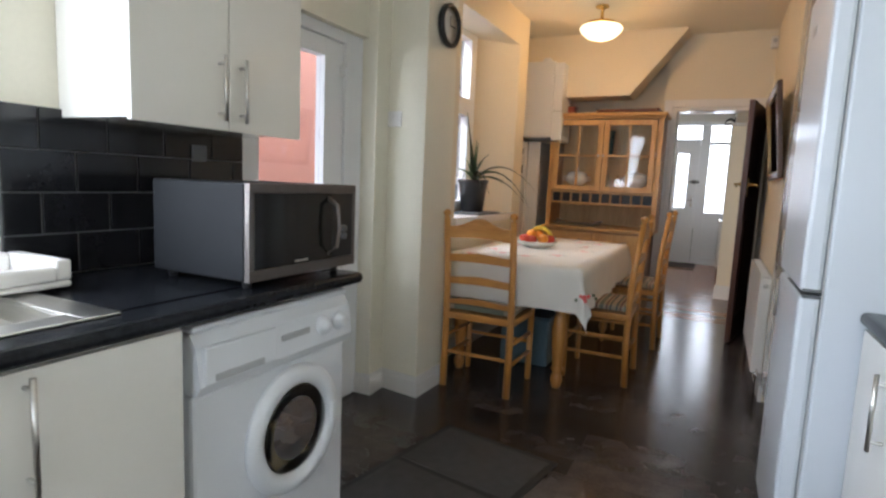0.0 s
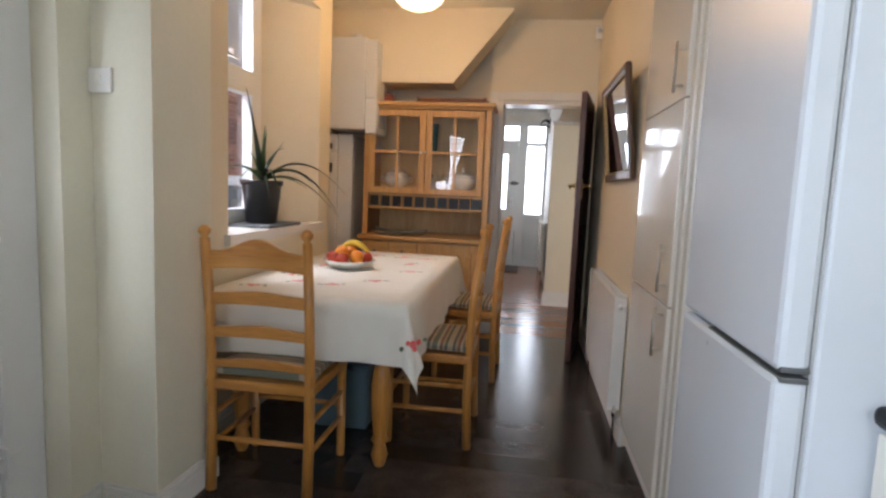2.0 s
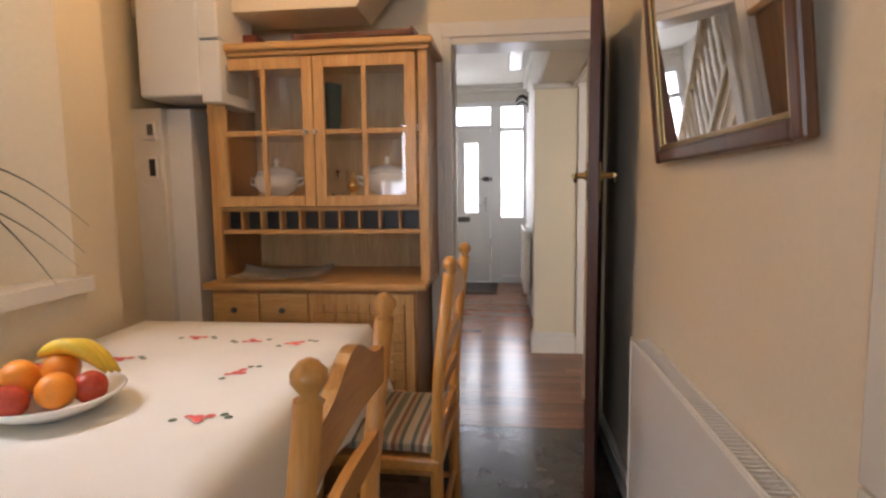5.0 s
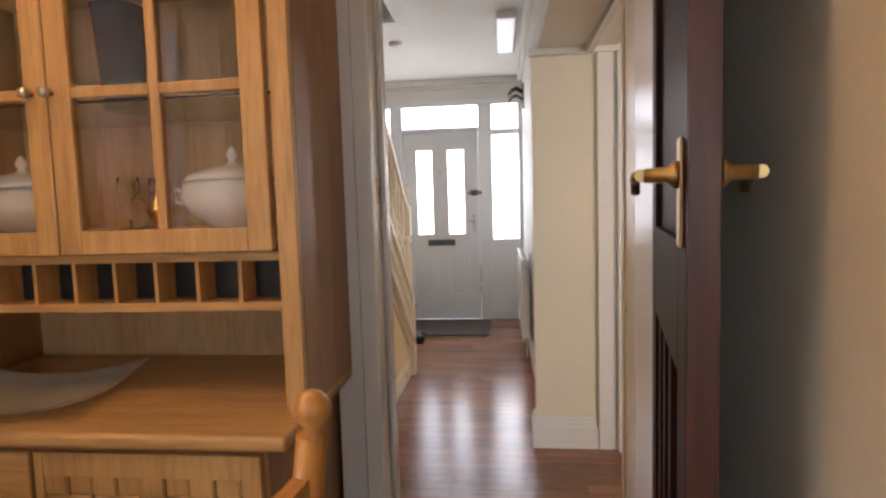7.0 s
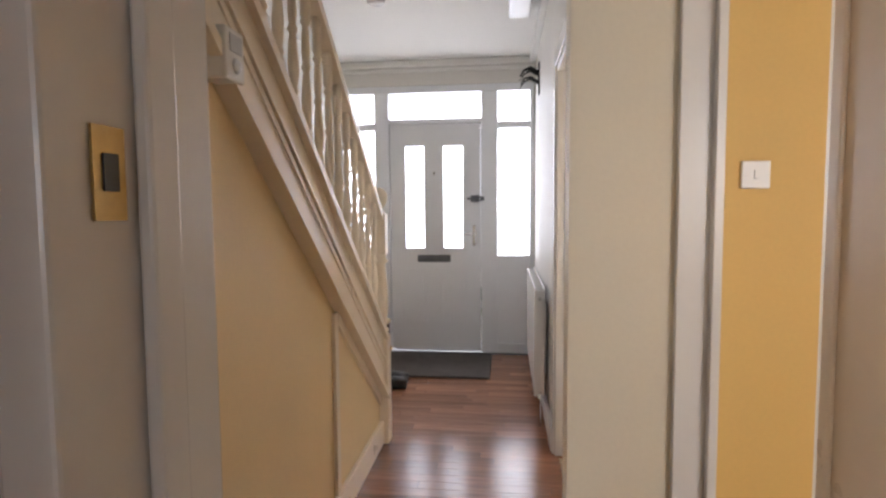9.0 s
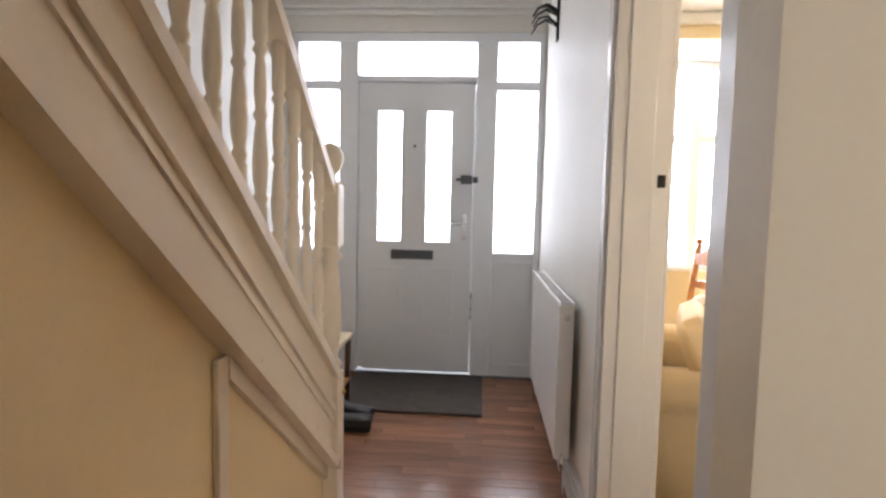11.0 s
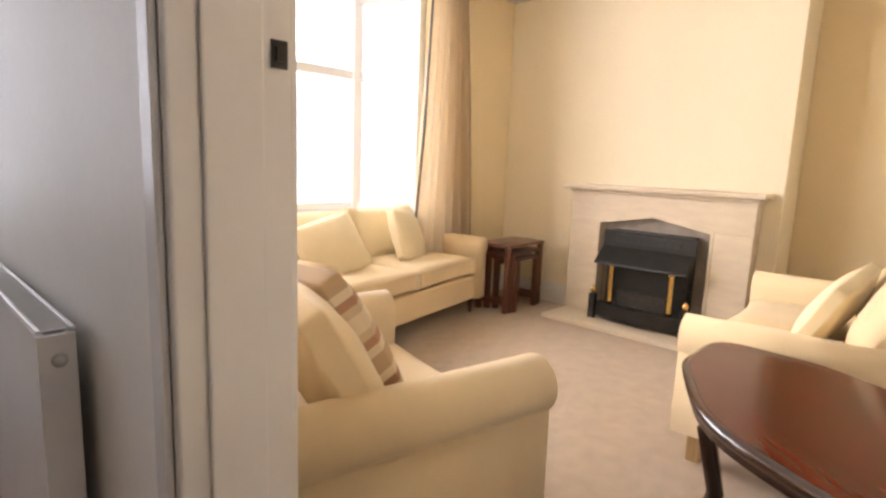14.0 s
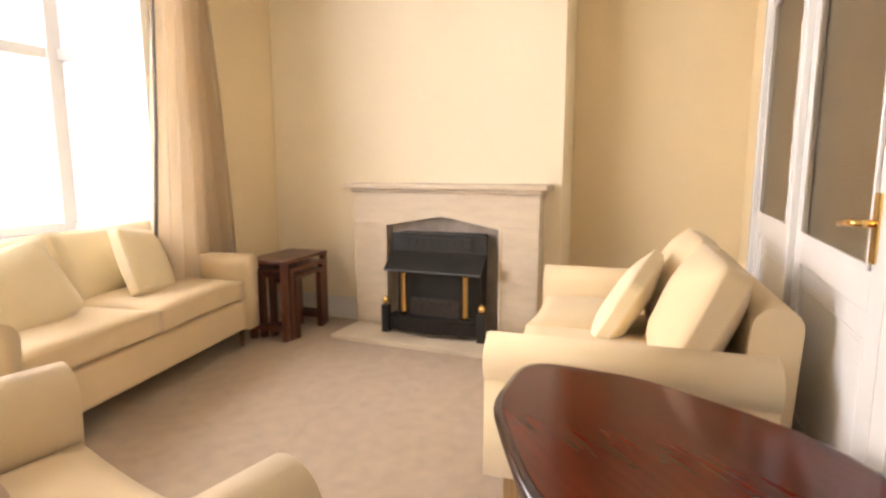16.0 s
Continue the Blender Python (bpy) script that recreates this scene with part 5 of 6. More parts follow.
def motif(x, y, a, s=1.0, m=None):
    bm = bmesh.new()
    for k, (dx, dy, rr) in enumerate(((0, 0, 0.016), (0.026, 0.006, 0.012), (-0.022, 0.008, 0.010), (0.008, -0.018, 0.011))):
        lathe(bm, [(rr * s, 0), (rr * s * 0.6, 0.0012), (0.0005, 0.0014)], dx * s, dy * s, 0, 8, cap=False)
    f = part("embroidered_flower", bm, red_thread, tcl)
    made = [f]
    for dx, dy in ((0.055, 0.012), (0.07, -0.006), (-0.05, -0.01)):
        bm = bmesh.new()
        lathe(bm, [(0.010 * s, 0), (0.0005, 0.001)], dx * s, dy * s, 0, 7, cap=False)
        made.append(part("embroidered_leaf", bm, green_thread, tcl))
    for o in made:
        o.matrix_local = m if m else pose(x, y, 0.0062, 0, 0, a)


for x, y, a in ((-0.17, -0.52, 30), (0.02, -0.55, 200), (0.18, -0.38, 20), (-0.28, -0.35, 150), (0.28, 0.0, 10), (-0.25, 0.05, 260), (0.22, 0.30, 60), (-0.2, 0.40, 10), (0.12, 0.62, 190), (0.27, 0.60, 30), (-0.10, 0.65, 0), (-0.32, -0.70, 0)):
    motif(x, y, a)
motif(0, 0, 0, 1.1, pose(HX + 0.043, -HY - 0.043, -0.15, 84, 0, 45))

fb = thing("fruit_bowl", -1.06, 3.58, 0.769, 0, "white oval fruit bowl on the table", "bowl")
L("bowl_body", porcelain, fb, [(0.07, 0), (0.075, 0.004), (0.115, 0.02), (0.152, 0.048), (0.149, 0.052), (0.11, 0.028), (0.003, 0.012)], seg=28)


def ball_fruit(name, label, m, x, y, z, r):
    ob = thing(name, -1.06 + 1.15 * x, 3.58 + 1.15 * y, 0.769 + 1.1 * z, 0, label, "fruit", "fruit in the bowl")
    L(name + "_body", m, ob, [(0.004, 0.06 * r)] + [(r * math.sin(t), r - r * math.cos(t)) for t in (0.3, 0.7, 1.1, 1.57, 2.0, 2.4, 2.8)] + [(0.004, 1.9 * r)], seg=16)


for x, y, z in ((-0.03, -0.04, 0.05), (0.05, -0.045, 0.028), (-0.005, 0.035, 0.045)):
    ball_fruit("orange", "bright orange in the fruit bowl", orange_skin, x, y, z, 0.041)
for x, y, z in ((-0.085, -0.02, 0.022), (-0.055, -0.07, 0.024), (-0.01, -0.085, 0.022), (-0.075, 0.04, 0.022), (0.085, 0.0, 0.024)):
    ball_fruit("apple", "red apple in the fruit bowl", apple_skin, x, y, z, 0.037)
for k in range(3):
    ob = thing("banana", -1.06, 3.58, 0.769, 0, "yellow banana on top of the fruit", "fruit", "fruit in the bowl")
    bm = bmesh.new()
    pts = [Vector((-0.05 + 0.15 * t, 0.03 + 0.022 * k + 0.02 * t, 0.125 + 0.03 * math.sin(math.pi * t) - 0.045 * t * t - 0.006 * k)) for t in [q / 8 for q in range(9)]]
    tube(bm, pts, (0.008, 0.015, 0.018, 0.019, 0.019, 0.018, 0.015, 0.010, 0.004), 10)
    part("banana_body", bm, banana_skin, ob)


def dining_chair(name="dining_chair", wood_z=None, wood_x=None, pad=None, group="chairs round the table", label="orange pine ladder-back dining chair with a striped seat pad"):
    ob = thing(name, 0, 0, 0, 0, label, "chair", group)
    wz, wx = wood_z or chair_pine, wood_x or chair_pine_x
    for s in (-1, 1):
        x = s * 0.195
        bm = bmesh.new()
        tube(bm, [(x, 0.20, 0.0), (x, 0.19, 0.25), (x, 0.19, 0.46), (x, 0.20, 0.70), (x, 0.235, 1.0)], 0.021, 12, 0.018)
        lathe(bm, [(0.018, 0), (0.010, 0.008), (0.022, 0.025), (0.022, 0.036), (0.012, 0.048), (0.003, 0.052)], x, 0.237, 0.998, 12)
        part("back_leg", bm, wz, ob)
        L("front_leg", wz, ob, [(0.015, 0), (0.018, 0.02), (0.019, 0.44)], s * 0.20, -0.19, 0, 12)
        T("side_stretcher", wz, ob, [(s * 0.197, 0.19, 0.18), (s * 0.20, -0.19, 0.18)], 0.011, 8)
        T("side_stretcher", wz, ob, [(s * 0.197, 0.19, 0.30), (s * 0.20, -0.19, 0.30)], 0.011, 8)
    T("front_stretcher", wx, ob, [(-0.2, -0.19, 0.24), (0.2, -0.19, 0.24)], 0.011, 8)
    T("back_stretcher", wx, ob, [(-0.195, 0.192, 0.21), (0.195, 0.192, 0.21)], 0.011, 8)
    B("seat_frame", wx, ob, (-0.215, -0.215, 0.41, 0.215, 0.205, 0.452), bevel=0.008)
    for z, h, y in ((0.50, 0.035, 0.185), (0.62, 0.045, 0.19), (0.75, 0.05, 0.205)):
        bm = bmesh.new()
        n_ = 8
        prism(bm, [(-0.18 + 0.36 * k / n_, z + h - 0.006 * math.cos(2 * math.pi * k / n_)) for k in range(n_ + 1)] + [(0.18 - 0.36 * k / n_, z + 0.006 * math.sin(math.pi * k / n_)) for k in range(n_ + 1)], "y", y, y + 0.018)
        part("ladder_rail", bm, wx, ob)
    bm = bmesh.new()
    n_ = 16
    prism(bm, [(-0.18 + 0.36 * k / n_, 0.955 + 0.05 * math.sin(math.pi * k / n_) ** 2 - 0.008 * math.sin(2 * math.pi * k / n_) ** 2) for k in range(n_ + 1)] + [(0.18 - 0.36 * k / n_, 0.885 + 0.012 * math.sin(math.pi * k / n_)) for k in range(n_ + 1)], "y", 0.215, 0.236)
    part("top_rail", bm, wx, ob)
    bm = bmesh.new()
    puff(bm, 0.42, 0.40, 0.05, pinch=0.5, power=8)
    bm.transform(Matrix.Translation((0, -0.008, 0.48)))
    part("seat_pad", bm, pad or stripe_seat, ob, "striped woven seat pad")
    return ob


ch = dining_chair()
ch.matrix_world = pose(-1.065, 2.67, 0, 0, 0, 180) @ Matrix.Diagonal((1.05, 1, 1.027, 1))
copy_thing(ch, pose(-0.485, 3.26, 0, 0, 0, -90))
copy_thing(ch, pose(-0.41, 4.25, 0, 0, 0, -92))
sb = thing("storage_box", -0.98, 3.35, 0, 0, "grey-blue plastic storage box under the table", "box")
B("box_body", blue_plastic, sb, (-0.17, -0.22, 0, 0.17, 0.22, 0.32), bevel=0.015)
B("box_lid", blue_plastic, sb, (-0.18, -0.23, 0.321, 0.18, 0.23, 0.345), bevel=0.008)

# ---- plant, radiators, mirror, doors, mats ----
pl = thing("potted_plant", -1.635, 3.63, 0.986, 0, "spiky long-leaved plant in a black pot on the sill", "plant")
L("pot", black_plastic, pl, [(0.062, 0.012), (0.066, 0.014), (0.085, 0.18), (0.093, 0.182), (0.094, 0.205), (0.087, 0.205), (0.083, 0.19), (0.003, 0.185)], seg=28)
B("slate_mat", grey_dark, pl, (-0.10, -0.15, 0, 0.11, 0.19, 0.012), bevel=0.003)
pl.scale = (1.33, 1.33, 1.33)


def blade(ang, length, rise, droop, width, m, seed):
    bm = bmesh.new()
    rng = random.Random(seed)
    dx, dy = math.cos(ang), math.sin(ang)
    n_, last = 14, None
    for k in range(n_ + 1):
        t = k / n_
        h = length * (t * math.cos(rise) * (0.7 + 0.3 * t))
        z = 0.20 + length * (math.sin(rise) * t - droop * t ** 2.6)
        w = width * (1 - t ** 1.8) * (0.75 + 0.5 * math.sin(math.pi * min(1, t * 1.6))) + 0.001
        c = Vector((dx * h, dy * h, z))
        side = Vector((-dy, dx, 0)) * w
        row = [bm.verts.new(c - side + Vector((0, 0, w * 0.5))), bm.verts.new(c - Vector((0, 0, w * 0.35))), bm.verts.new(c + side + Vector((0, 0, w * 0.5)))]
        if last:
            for j in (0, 1):
                bm.faces.new((last[j], last[j + 1], row[j + 1], row[j])).smooth = True
        last = row
    bmesh.ops.solidify(bm, geom=bm.faces[:], thickness=0.0025)
    part("leaf", bm, m, pl)


R = math.radians
for k, (a, ln, ri, dr_, m) in enumerate(((-80, 0.43, 60, 0.0, leaf_dark), (30, 0.29, 85, 0.02, leaf_m), (100, 0.26, 80, 0.02, leaf_m), (32, 0.21, 62, 0.0, leaf_m), (-40, 0.24, 78, 0.05, leaf_m), (200, 0.20, 75, 0.1, leaf_m),
                                          (150, 0.20, 60, 0.2, leaf_m), (32, 0.48, 36, 0.70, leaf_dark), (50, 0.44, 30, 0.78, leaf_dark), (15, 0.42, 32, 0.92, leaf_dark), (42, 0.38, 18, 0.70, leaf_dark), (-75, 0.44, 18, 0.32, leaf_m), (-95, 0.42, 25, 0.42, leaf_m),
                                          (-60, 0.44, 12, 0.36, leaf_dark), (-50, 0.36, 30, 0.70, leaf_dark), (0, 0.30, 35, 0.6, leaf_m), (-20, 0.28, 15, 0.35, leaf_m), (70, 0.28, 60, 0.3, leaf_dark))):
    blade(R(a), ln, R(ri), dr_, 0.010, m, k)
L("soil", soil, pl, [(0.082, 0.186), (0.06, 0.195), (0.003, 0.198)], seg=20)


def radiator(x, y, z, w, h, rz, label):
    """A white panel radiator; local x along its length, its back to +y."""
    ob = thing("radiator", x, y, z, rz, label, "radiator")
    bm = bmesh.new()
    box(bm, 0, 0, 0, w, 0.012, h, 0.006)
    part("front_panel", bm, gloss_white, ob)
    B("back_panel", gloss_white, ob, (0.005, 0.045, 0.005, w - 0.005, 0.055, h - 0.005), bevel=0.003)
    bm = bmesh.new()
    for k in range(int(w / 0.018)):
        box(bm, 0.012 + k * 0.018, 0.003, h + 0.001, 0.016 + k * 0.018, 0.052, h + 0.006)
    part("top_grille", bm, gloss_white, ob)
    B("end_cap", gloss_white, ob, (-0.012, -0.004, 0.01, -0.0005, 0.058, h), (w + 0.0005, -0.004, 0.01, w + 0.012, 0.058, h), (-0.012, -0.004, h + 0.0065, w + 0.012, 0.004, h + 0.012), (-0.012, 0.05, h + 0.0065, w + 0.012, 0.058, h + 0.012), bevel=0.002)
    for xx in (-0.03, w + 0.03):
        bm = bmesh.new()
        tube(bm, [(xx, 0.03, -z), (xx, 0.03, 0.0), (xx, 0.03, 0.03)], 0.0075, 8)
        lathe(bm, [(0.012, 0), (0.014, 0.02), (0.010, 0.035)], xx, 0.03, -0.02, 10)
        tube(bm, [(xx, 0.03, 0.02), (0.0 if xx < 0 else w, 0.03, 0.03)], 0.009, 8)
        part("valve", bm, chrome, ob, "chrome radiator valve and pipe")
    L("bleed_plug", steel, ob, [(0.014, 0), (0.012, 0.006), (0.003, 0.007)], w + 0.012, 0.03, h - 0.05, 10, "x")
    for xx in (0.15, w - 0.18):
        B("bracket", gloss_white, ob, (xx, 0.0552, 0.1, xx + 0.03, 0.0825, h - 0.1))
    return ob


radiator(0.415, 4.38, 0.14, 1.02, 0.60, -90, "white panel radiator on the kitchen wall")
radiator(0.185, 9.42, 0.17, 1.16, 0.65, -90, "white panel radiator on the hall wall")

mi = thing("wall_mirror", 0.478, 3.825, 1.63, 0, "tilted rectangular wall mirror in a dark wooden frame", "mirror")
TILTM = Matrix.Rotation(radians(-6), 4, "Y")
bm = bmesh.new()
for b in ((-0.03, -0.43, -0.29, 0.0, -0.39, 0.29), (-0.03, 0.39, -0.29, 0.0, 0.43, 0.29), (-0.03, -0.39, -0.29, 0.0, 0.39, -0.25), (-0.03, -0.39, 0.25, 0.0, 0.39, 0.29)):
    box(bm, *b, bevel=0.008)
bm.transform(Matrix.Translation((-0.035, 0, 0)) @ TILTM)
part("frame", bm, frame_wood, mi)
bm = bmesh.new()
for b in ((-0.024, -0.39, -0.25, -0.018, -0.378, 0.25), (-0.024, 0.378, -0.25, -0.018, 0.39, 0.25), (-0.024, -0.378, -0.25, -0.018, 0.378, -0.238), (-0.024, -0.378, 0.238, -0.018, 0.378, 0.25)):
    box(bm, *b, bevel=0.002)
bm.transform(Matrix.Translation((-0.035, 0, 0)) @ TILTM)
part("gilt_slip", bm, old_brass, mi, "dull gilt inner slip")
bm = bmesh.new()
box(bm, -0.016, -0.39, -0.25, -0.010, 0.39, 0.25)
bm.transform(Matrix.Translation((-0.035, 0, 0)) @ TILTM)
part("glass", bm, mirror_m, mi)

kd = thing("panelled_door", 0.440, 5.262, 0, 0, "dark stained panelled door standing open against the wall", "door")
DM = Matrix.Rotation(radians(-101), 4, "Z")


def door_part(name, m, boxes, bevel=0.003, parent=None, label=""):
    bm = bmesh.new()
    for b in boxes:
        box(bm, *b, bevel=bevel)
    bm.transform(DM)
    return part(name, bm, m, parent or kd, label)


door_part("leaf", door_wood, ((0, -0.02, 0.01, 0.11, 0.02, 1.98), (0.11, -0.02, 0.01, 0.58, 0.02, 0.22), (0.11, -0.02, 1.02, 0.58, 0.02, 1.22), (0.11, -0.02, 1.85, 0.58, 0.02, 1.98), (0.11, -0.007, 0.22, 0.58, 0.007, 1.85), (0.215, -0.02, 0.22, 0.255, 0.02, 1.02), (0.325, -0.02, 0.22, 0.365, 0.02, 1.02), (0.435, -0.02, 0.22, 0.475, 0.02, 1.02), (0.58, -0.02, 0.01, 0.684, 0.02, 1.98)))
door_part("lock_edge", door_edge, ((0.685, -0.0195, 0.012, 0.69, 0.0195, 1.978),), 0.001, label="worn reddish leading edge")
bm = bmesh.new()
for s in (-1, 1):
    box(bm, 0.617, min(s * 0.0205, s * 0.026), 1.215, 0.657, max(s * 0.0205, s * 0.026), 1.365, 0.003)
    lathe(bm, [(0.019, s * 0.026), (0.019, s * 0.032), (0.011, s * 0.040), (0.010, s * 0.070)], 0.638, 0, 1.315, 12, "y")
    tube(bm, [(0.642, s * 0.074, 1.315), (0.60, s * 0.080, 1.315), (0.56, s * 0.080, 1.313), (0.535, s * 0.078, 1.306), (0.528, s * 0.077, 1.292)], 0.009, 10, 0.007)
bm.transform(DM)
part("lever_handle", bm, old_brass, kd, "aged brass lever handle and plate")

km = thing("floor_mat", -0.755, 1.535, 0.001, -9.6, "dark grey ribbed kitchen floor mat", "mat")
B("mat_field", pbr("dark_grey_mat_pile", (0.05, 0.047, 0.045), 0.9, var=0.25, scale=20, bump=0.8, fine=200), km, (-0.27, -0.02, 0, 0.27, 0.36, 0.009), (-0.27, -0.42, 0, 0.27, -0.05, 0.009))
B("mat_border", mat_edge, km, (-0.30, 0.3605, 0, 0.30, 0.39, 0.007), (-0.30, -0.45, 0, 0.30, -0.4205, 0.007), (-0.30, -0.42, 0, -0.2705, 0.36, 0.007), (0.2705, -0.42, 0, 0.30, 0.36, 0.007), (-0.27, -0.0495, 0, 0.27, -0.0205, 0.006), bevel=0.002)
dm = thing("door_mat", -0.56, 9.48, 0.001, 0, "brown-grey bristle door mat by the entrance door", "mat")
B("mat_body", mat_m, dm, (-0.45, -0.36, 0, 0.45, 0.36, 0.016), bevel=0.005)

# ---- hall things ----
th = thing("thermostat", -0.684, 6.21, 1.66, 0, "white wall thermostat with a small grey screen", "thermostat")
B("case", gloss_white, th, (0, -0.045, -0.06, 0.068, 0.045, 0.06), bevel=0.006)
B("screen", appliance_grey, th, (0.0682, -0.028, 0.005, 0.070, 0.028, 0.045))
L("dial", appliance, th, [(0.018, 0), (0.016, 0.006), (0.003, 0.007)], 0.068, 0.0, -0.025, 14, "x")
sm = thing("smoke_alarm", -0.80, 8.45, HC, 0, "round white smoke alarm on the hall ceiling", "alarm")
L("alarm_body", gloss_white, sm, [(0.055, -0.001), (0.055, -0.02), (0.04, -0.032), (0.003, -0.034)], seg=24)
hl = thing("ceiling_light", 0.10, 8.3, HC, 0, "white rectangular ceiling fitting in the hall", "lamp")
B("fitting", gloss_white, hl, (-0.07, -0.45, -0.055, 0.07, 0.45, -0.001), bevel=0.012)
hk = thing("coat_hook", 0.269, 9.33, 2.30, 0, "dark metal leaf-shaped wall hook high on the hall wall", "hook")
bm = bmesh.new()
box(bm, -0.012, -0.03, -0.12, -0.001, 0.03, 0.12, 0.004)
for s, z in ((-1, 0.06), (1, 0.06), (-1, 0.0), (1, 0.0), (0, 0.08)):
    tube(bm, [(-0.01, 0, z - 0.03), (-0.07, s * 0.03, z + 0.01), (-0.12, s * 0.06, z - 0.01), (-0.15, s * 0.07, z - 0.06)], 0.012, 8, 0.003)
part("hook_body", bm, cast_iron, hk)
bn = thing("shoe_bench", -1.15, 9.0, 0, 0, "low wooden shoe bench with a pale cloth top behind the newel", "bench")
B("bench_top", cushion_cloth, bn, (-0.30, -0.30, 0.40, 0.24, 0.30, 0.43), bevel=0.01)
B("shelf", chair_pine_x, bn, (-0.29, -0.29, 0.14, 0.23, 0.29, 0.16))
for x in (-0.27, 0.20):
    for y in (-0.27, 0.25):
        B("leg", frame_wood, bn, (x, y, 0, x + 0.03, y + 0.03, 0.399))


def shoe(x, y, z, rz):
    ob = thing("shoe", x, y, z, rz, "black leather shoe by the shoe bench", "shoe", "shoes in the hall")
    bm = bmesh.new()
    puff(bm, 0.10, 0.27, 0.10, pinch=0.5, power=3, cuts=6)
    for v in bm.verts:
        v.co.z = max(v.co.z, -0.03) * (1.0 + (0.6 if v.co.y > 0.02 else -0.2)) + 0.045
    part("upper", bm, shoe_black, ob)
    B("sole", mat_edge, ob, (-0.045, -0.13, 0, 0.045, 0.13, 0.014), bevel=0.006)


for x, y, z, r in ((-0.86, 9.00, 0.002, 80), (-0.84, 8.86, 0.002, 95), (-1.2, 8.92, 0.161, 90), (-1.2, 9.06, 0.161, 90)):
    shoe(x, y, z, r)

# ---- living room ----


def sofa(name, W, D, seats, label, arm_h=0.60, back_h=0.72, feet=0.12, tall_feet=False, backs=True):
    """An upholstered settee facing local -y: base, rolled arms, back, cushions and feet."""
    ob = thing(name, 0, 0, 0, 0, label, "sofa")
    a = 0.17
    bm = bmesh.new()
    box(bm, -W / 2 + 0.05, -D / 2 + 0.03, feet, W / 2 - 0.05, D / 2 - 0.03, 0.31, 0.02, 3)
    part("base", bm, sofa_cloth, ob, smooth=False)
    for s in (-1, 1):
        bm = bmesh.new()
        r = 0.082
        cx, cz = s * (W / 2 - r), arm_h - r
        outline = [(s * (W / 2 - 0.13), feet)] + [(s * (W / 2 - 0.02), feet), (s * (W / 2 - 0.025), cz - r * 0.75)]
        outline += [(cx + s * r * math.cos(t), cz + r * math.sin(t)) for t in [math.radians(q) for q in range(-50, 181, 15)]]
        outline += [(s * (W / 2 - 0.16), cz - 0.05)]
        prism(bm, outline, "y", -D / 2, D / 2 - 0.06, True)
        sharp = [e for e in bm.edges if len(e.link_faces) == 2 and e.calc_face_angle(0) > 1.2]
        bmesh.ops.bevel(bm, geom=sharp, offset=0.014, segments=3, affect="EDGES")
        for f in bm.faces:
            f.smooth = True
        part("arm", bm, sofa_cloth, ob)
    bm = bmesh.new()
    n_ = 10
    prism(bm, [(D / 2 - 0.16, 0.25), (D / 2 - 0.02, 0.20), (D / 2, back_h - 0.06)] + [(D / 2 - 0.065 + 0.065 * math.cos(t), back_h - 0.06 + 0.06 * math.sin(t)) for t in [math.pi * k / n_ for k in range(1, n_)]] + [(D / 2 - 0.13, back_h - 0.06)], "x", -W / 2 + 0.10, W / 2 - 0.10, True)
    part("back", bm, sofa_cloth, ob)
    inner = W - 2 * a + 0.03
    w = inner / seats
    for k in range(seats):
        x = -inner / 2 + w * (k + 0.5)
        bm = bmesh.new()
        puff(bm, w * 0.995, D - 0.17, 0.15, pinch=0.28, power=10, cuts=9, crown=0.012, seed=k + W)
        bm.transform(Matrix.Translation((x, -0.075, 0.385)))
        part("seat_cushion", bm, sofa_cloth, ob)
        if backs:
            bm = bmesh.new()
            puff(bm, w * 0.98, 0.42, 0.19, pinch=0.55, power=4, cuts=9, seed=k * 3 + W)
            bm.transform(Matrix.Translation((x, D / 2 - 0.22, 0.60)) @ Matrix.Rotation(radians(72), 4, "X"))
            part("back_cushion", bm, cushion_cloth, ob)
    for sx in (-1, 1):
        for sy in (-1, 1):
            x, y = sx * (W / 2 - 0.10), sy * (D / 2 - 0.08)
            if tall_feet:
                B("foot", unit_gloss if sy < 0 else frame_wood, ob, (x - 0.025, y - 0.025, 0, x + 0.025, y + 0.025, feet + 0.002), bevel=0.004).data.materials[0] = pine_back
            else:
                L("foot", frame_wood, ob, [(0.014, 0), (0.022, feet)], x, y, 0, 10)
    return ob


def scatter(x, y, z, rx, ry, rz, w, h, t, label, m=None, seed=0):
    ob = thing("cushion", 0, 0, 0, 0, label, "cushion", "scatter cushions")
    bm = bmesh.new()
    puff(bm, w, h, t * 1.1, pinch=0.66, power=3.0, cuts=11, seed=seed)
    for v in bm.verts:
        corner = (abs(2 * v.co.x / w) * abs(2 * v.co.y / h)) ** 3
        v.co.x *= 1 - 0.09 * corner
        v.co.y *= 1 - 0.09 * corner
    part("cover", bm, m or cushion_cloth, ob)
    ob.matrix_world = pose(x, y, z, rx, ry, rz)


s1 = sofa("sofa", 1.80, 0.84, 2, "cream two-seat sofa with rolled arms in the bay window", 0.60, 0.72)
s1.matrix_world = pose(2.36, 9.98, 0.005, 0, 0, 11)
scatter(2.70, 9.99, 0.62, 68, 10, 20, 0.42, 0.40, 0.13, "square cream scatter cushion on the bay sofa", seed=2)
scatter(1.95, 9.86, 0.61, 62, -14, 0, 0.44, 0.40, 0.14, "square cream scatter cushion leaning on the bay sofa", seed=5)
s2 = sofa("sofa", 1.50, 0.90, 2, "cream two-seat sofa beside the fireplace on wooden feet", 0.60, 0.74, 0.13, True, backs=False)
s2.matrix_world = pose(2.90, 7.42, 0.005, 0, 0, 184)
